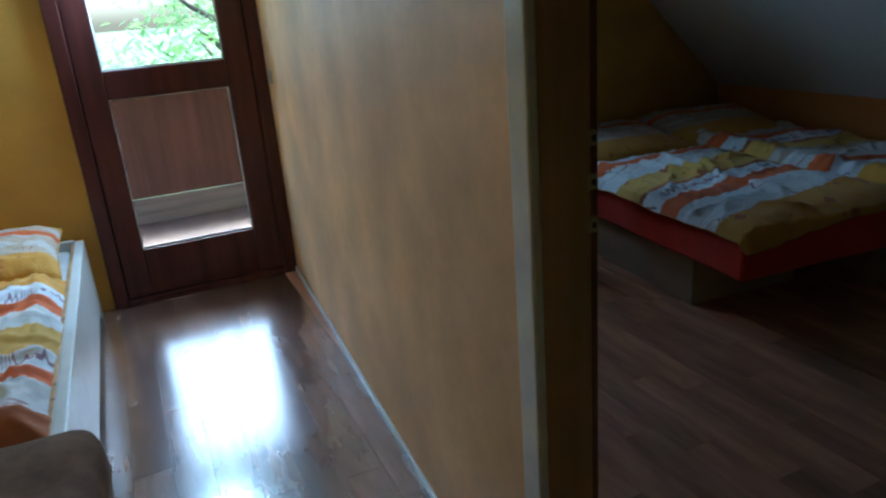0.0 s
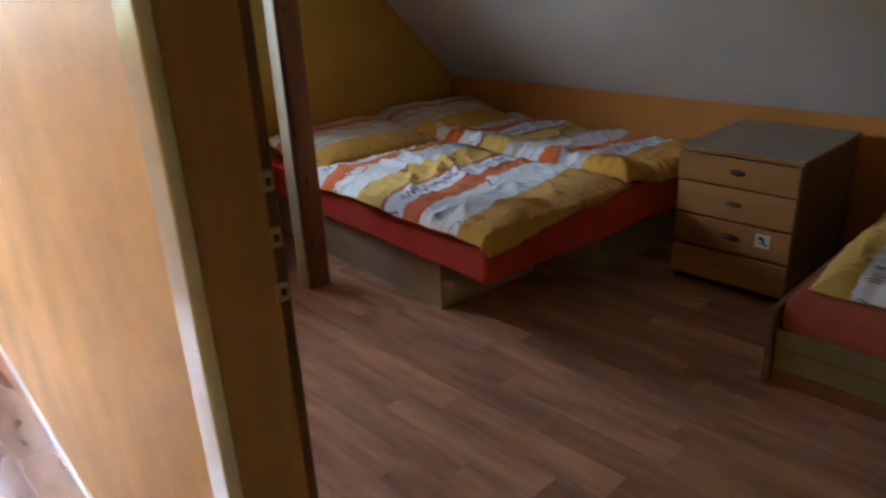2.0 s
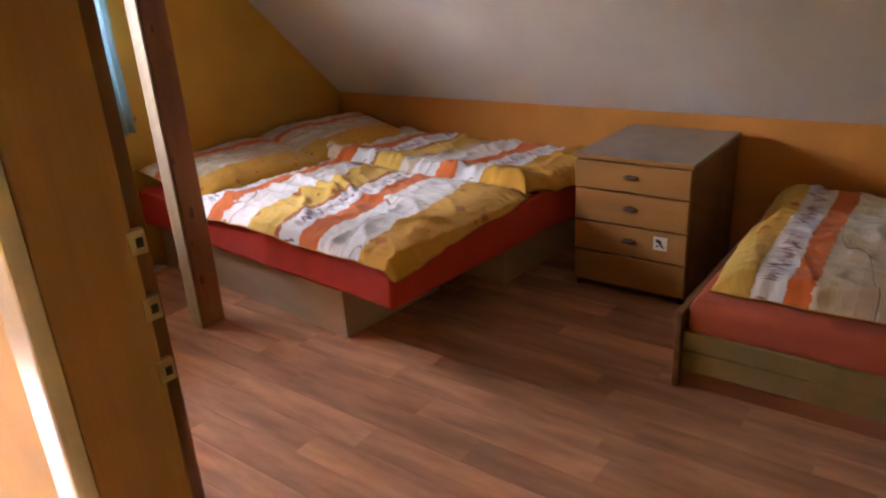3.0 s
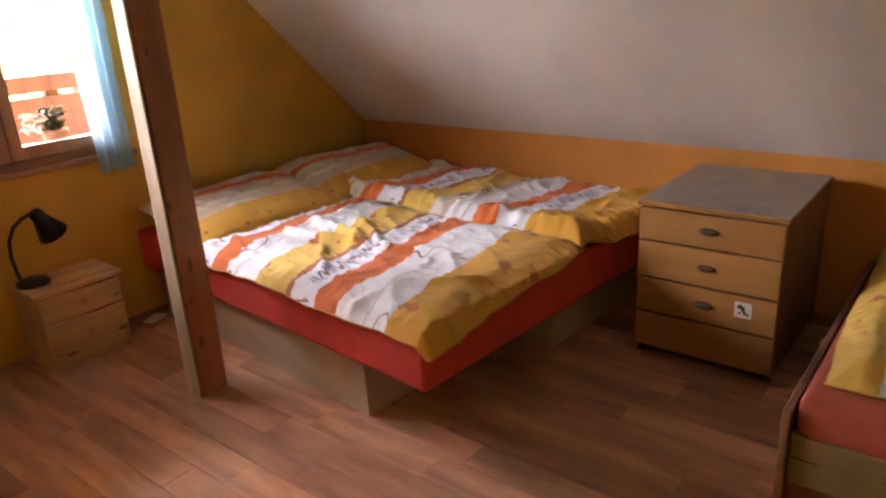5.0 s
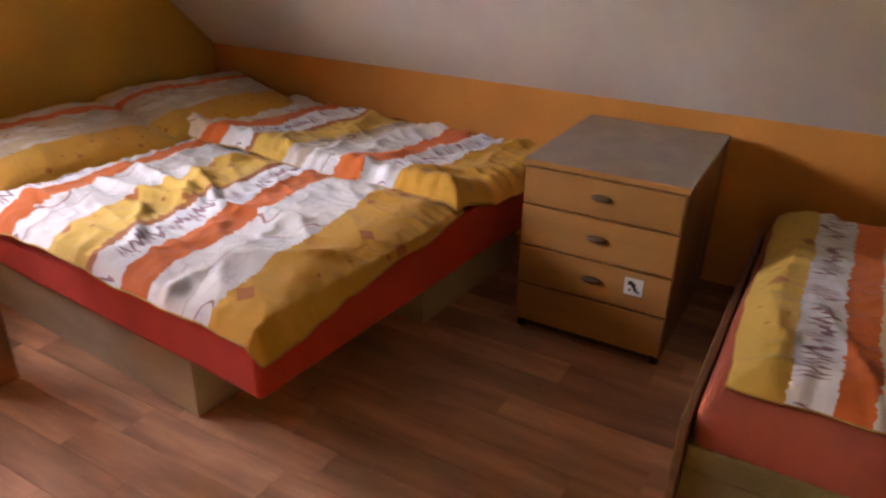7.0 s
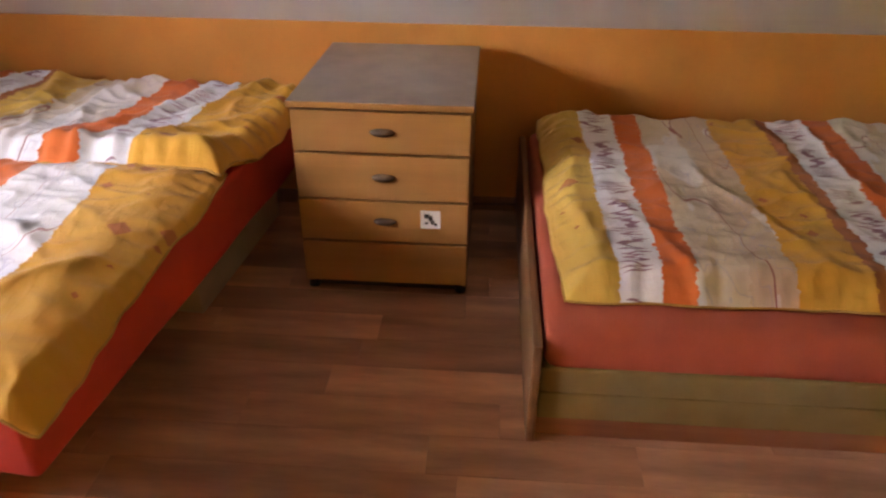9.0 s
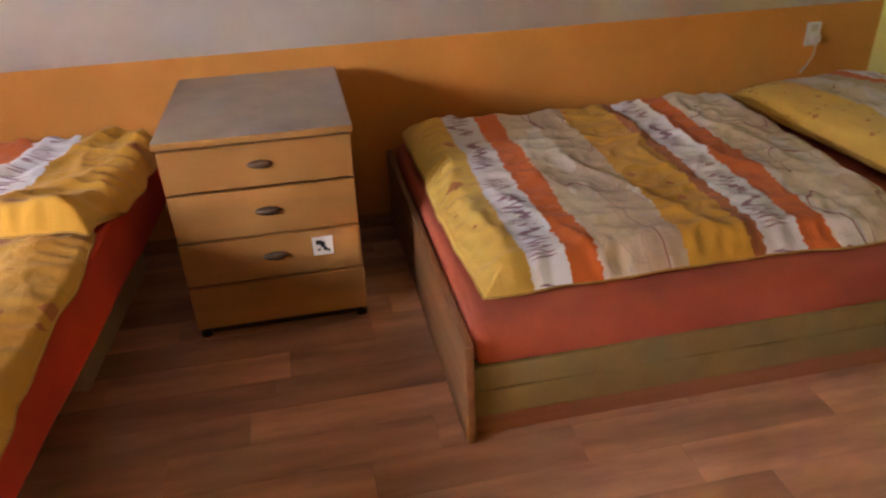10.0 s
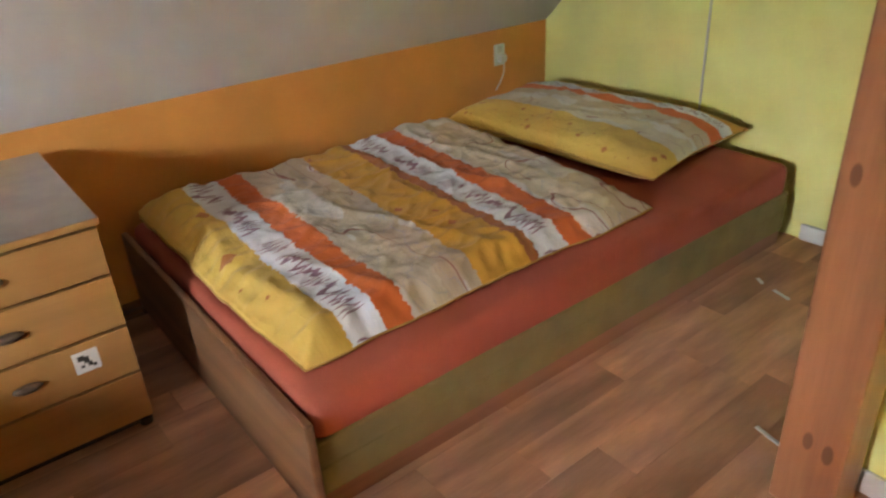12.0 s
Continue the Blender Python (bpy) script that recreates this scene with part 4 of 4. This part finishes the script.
def flower_pot():
    t = thing("flower_pot", "potted white flowers on the outer window ledge", "potted plant", pose(2.10, 4.665, WIN_B + 0.03))
    part("pot", lathe([(0.001, 0), (0.045, 0), (0.06, 0.085), (0.066, 0.09), (0.066, 0.10), (0.056, 0.10), (0.05, 0.085), (0.001, 0.085)], 24), POT, t, smooth=True)
    rng = random.Random(4)

    def sprigs(count, size, reach, up, aside=0.0):
        verts, faces = [], []
        for _ in range(count):
            a, r = rng.uniform(0, 6.28), reach * math.sqrt(rng.random())
            c = (aside + r * math.cos(a), r * math.sin(a) * 0.7, 0.10 + up * rng.random())
            s, q, tl = size * rng.uniform(0.6, 1.2), rng.uniform(0, 6.28), rng.uniform(-0.8, 0.8)
            dx, dy = s * math.cos(q), s * math.sin(q)
            i = len(verts)
            verts += [(c[0] - dx, c[1] - dy, c[2] - s * tl), (c[0] + 0.5 * dy, c[1] - 0.5 * dx, c[2] + 0.3 * s), (c[0] + dx, c[1] + dy, c[2] + s * tl), (c[0] - 0.5 * dy, c[1] + 0.5 * dx, c[2] + 0.1 * s)]
            faces.append((i, i + 1, i + 2, i + 3))
        bm = bmesh.new()
        vs = [bm.verts.new(v) for v in verts]
        for f in faces:
            bm.faces.new([vs[k] for k in f])
        return bm

    part("leaves", sprigs(150, 0.026, 0.065, 0.10), PLANT_LEAF, t)
    part("blossoms", sprigs(90, 0.020, 0.075, 0.10, -0.07), PETAL, t, "white blossoms")
    return t


flower_pot()

crumpled = quilt(-0.055, 0.055, -0.035, 0.035, lambda x, y: 0.001, 0.022, 0.010, 31.0, 18, 14, edge=0.03, wobble=0.012)
cloth_thing("cloth", crumpled, WHITE_CLOTH, "small crumpled white cloth on the floor", "cloth", pose(2.235, 4.315, 0, 0, 0, 22))


# ---- bedroom: small things ----
def wall_socket():
    t = thing("wall_socket", "white wall socket with a plugged-in cable", "socket", pose(KNEE, -0.64, 0.575))
    part("plate", box((-0.012, -0.034, 0), (-0.001, 0.034, 0.105), 0.004), WHITE_TRIM, t)
    part("plug", box((-0.045, -0.02, 0.018), (-0.0122, 0.02, 0.056), 0.008), WHITE_TRIM, t)
    part("insert", box((-0.0145, -0.018, 0.064), (-0.0123, 0.018, 0.098), 0.003), GREY_TRIM, t)
    part("cable", tube([(-0.04, 0.0, 0.018), (-0.045, 0.004, -0.03), (-0.03, 0.02, -0.085), (-0.016, 0.035, -0.12)], 0.003, 8), WHITE_TRIM, t, smooth=True)
    return t


wall_socket()
solid("cable", tube([(3.09, END + 0.005, 0.30), (3.092, END + 0.005, 0.9), (3.088, END + 0.005, 1.5), (3.09, END + 0.005, 2.40)], 0.0045, 8), GREY_TRIM, "thin grey cable down the lemon wall", "cable", smooth=True)


def floor_strip(x, y, length, turn):
    return solid("plastic_strip", box((-length / 2, -0.006, 0.0005), (length / 2, 0.006, 0.006), 0.002), WHITE_TRIM, "thin white plastic strip on the floor", "strip", pose(x, y, 0, 0, 0, turn), group="white strips on the floor")


floor_strip(1.99, 0.235, 0.125, -14)
floor_strip(2.365, -0.492, 0.075, -17)
floor_strip(2.47, -0.53, 0.04, -35)


# ---- landing: the bed beside the balcony door ----
def landing_bed():
    t = thing("white_bed", "white-framed bed beside the balcony door", "bed", pose(-1.50, 2.22, 0))
    L, W = 2.18, 1.0
    part("side_rail", box((W - 0.045, 0, 0.06), (W, L, 0.45), 0.008), WHITE_TRIM, t)
    part("rail_strip", box((W - 0.062, 0.031, 0.40), (W - 0.0455, L - 0.031, 0.442), 0.003), PINE, t, "pale wooden inner strip")
    part("side_rail", box((0, 0, 0.06), (0.03, L, 0.44), 0.006), WHITE_TRIM, t)
    part("end_board", box((0.031, L - 0.03, 0), (W - 0.046, L, 0.46), 0.006), WHITE_TRIM, t)
    part("end_board", box((0.031, 0, 0), (W - 0.046, 0.03, 0.40), 0.006), WHITE_TRIM, t)
    for lx in (0.0, W - 0.05):
        for ly in (0.0, L - 0.05):
            part("leg", box((lx + 0.001, ly + 0.001, 0), (lx + 0.049, ly + 0.049, 0.0595)), WHITE_TRIM, t)
    part("mattress", mattress_bm((0.06, 0.035, 0.15), (W - 0.066, L - 0.035, 0.42), 0.04, 2.9), WHITE_CLOTH, t, smooth=True)
    return t


landing_bed()
PRINT_LANDING = bedding_mat("striped_duvet_print_landing", [(0.0, "rust"), (0.10, "pale"), (0.24, "orange"), (0.30, "white"), (0.40, "yellow"), (0.55, "pale"), (0.66, "orange"), (0.72, "white"), (0.84, "gold")])
landing_duvet = quilt(-1.45, -0.545, 2.28, 3.80, lambda x, y: 0.424, 0.075, 0.040, 17.7, edge=0.09, wobble=0.03)
cloth_thing("duvet", landing_duvet, PRINT_LANDING, "rumpled striped duvet on the white bed", "duvet", Matrix.Identity(4))
cloth_thing("pillow", cushion(0.84, 0.56, 0.17, 3.4), PRINT_PILLOW_B, "striped pillow against the gable wall", "pillow", pose(-1.0, 4.06, 0.428, 10, 0, 0))
pouffe = solid("pouffe", mattress_bm((-1.5, 1.50, 0.0), (-0.40, 2.19, 0.545), 0.10, 6.2, 0.02), BROWN_FABRIC, "brown plush pouffe at the foot of the bed", "pouffe", smooth=True)
part("piping", tube([(-1.47, 1.498, 0.40), (-0.44, 1.498, 0.40), (-0.401, 1.54, 0.40), (-0.401, 2.15, 0.40), (-0.44, 2.192, 0.40)], 0.006, 8), BROWN_FABRIC, pouffe, "sewn piping round the cushion", smooth=True)


def light_switch():
    t = thing("light_switch", "small pale light switch beside the balcony door", "switch", PART @ pose(0, 2.975, 1.16))
    part("plate", box((-0.012, -0.03, 0), (-0.0015, 0.03, 0.075), 0.004), GREY_TRIM, t)
    part("rocker", box((-0.017, -0.02, 0.012), (-0.0122, 0.02, 0.063), 0.003), GREY_TRIM, t)
    return t


light_switch()


# ---- floor boards ----
def board_mesh(length, width, material):
    bm = bmesh.new()
    gap, c, d = 0.0007, 0.0008, 0.008
    x0, y0, x1, y1 = gap / 2, gap / 2, width - gap / 2, length - gap / 2
    ring = [(x0, y0), (x1, y0), (x1, y1), (x0, y1)]
    a = [bm.verts.new((x, y, -d)) for x, y in ring]
    b = [bm.verts.new((x, y, -c)) for x, y in ring]
    e = [bm.verts.new((x + (c if k in (0, 3) else -c), y + (c if k in (0, 1) else -c), 0)) for k, (x, y) in enumerate(ring)]
    for p, q in ((a, b), (b, e)):
        for k in range(4):
            bm.faces.new((p[k], p[(k + 1) % 4], q[(k + 1) % 4], q[k]))
    bm.faces.new(e)
    return mesh_of("floor_board", bm, material)


def lay_floor():
    """Staggered boards; those under the landing bed and behind the walls are one joined sheet."""
    rng = random.Random(12)
    width = 0.135
    lengths = (0.9, 0.72, 0.55)
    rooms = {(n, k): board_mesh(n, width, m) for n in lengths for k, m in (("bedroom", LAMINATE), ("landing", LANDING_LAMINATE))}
    verts, faces = [], []
    x = WEST
    while x < KNEE - 0.02:
        start = SOUTH if x < 0.62 else END - 0.1
        y = start - rng.uniform(0, 0.6)
        while y < GABLE - 0.01:
            n = rng.choice(lengths)
            lo, hi = max(y, start), min(y + n, GABLE)
            y += n
            if hi - lo < 0.05:
                continue
            far = x < -0.62 or hi < -1.0 or (0.70 < x < 1.72 and hi < 0.2) or x > KNEE - 0.15
            if far:
                i = len(verts)
                verts += [(x, lo, 0), (x + width, lo, 0), (x + width, hi, 0), (x, hi, 0)]
                faces.append((i, i + 1, i + 2, i + 3))
            else:
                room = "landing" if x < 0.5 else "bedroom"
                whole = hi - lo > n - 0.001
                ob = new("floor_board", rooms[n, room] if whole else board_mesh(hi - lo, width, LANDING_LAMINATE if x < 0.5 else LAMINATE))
                ob.parent = floor
                ob.location = (x, lo, 0)
        x += width
    me = bpy.data.meshes.new("floor_board_rest")
    me.from_pydata(verts, [], faces)
    me.materials.append(LANDING_LAMINATE)
    rest = new("floor_board_rest", me)
    rest.parent = floor
    rest["kind"] = "stuff"


lay_floor()
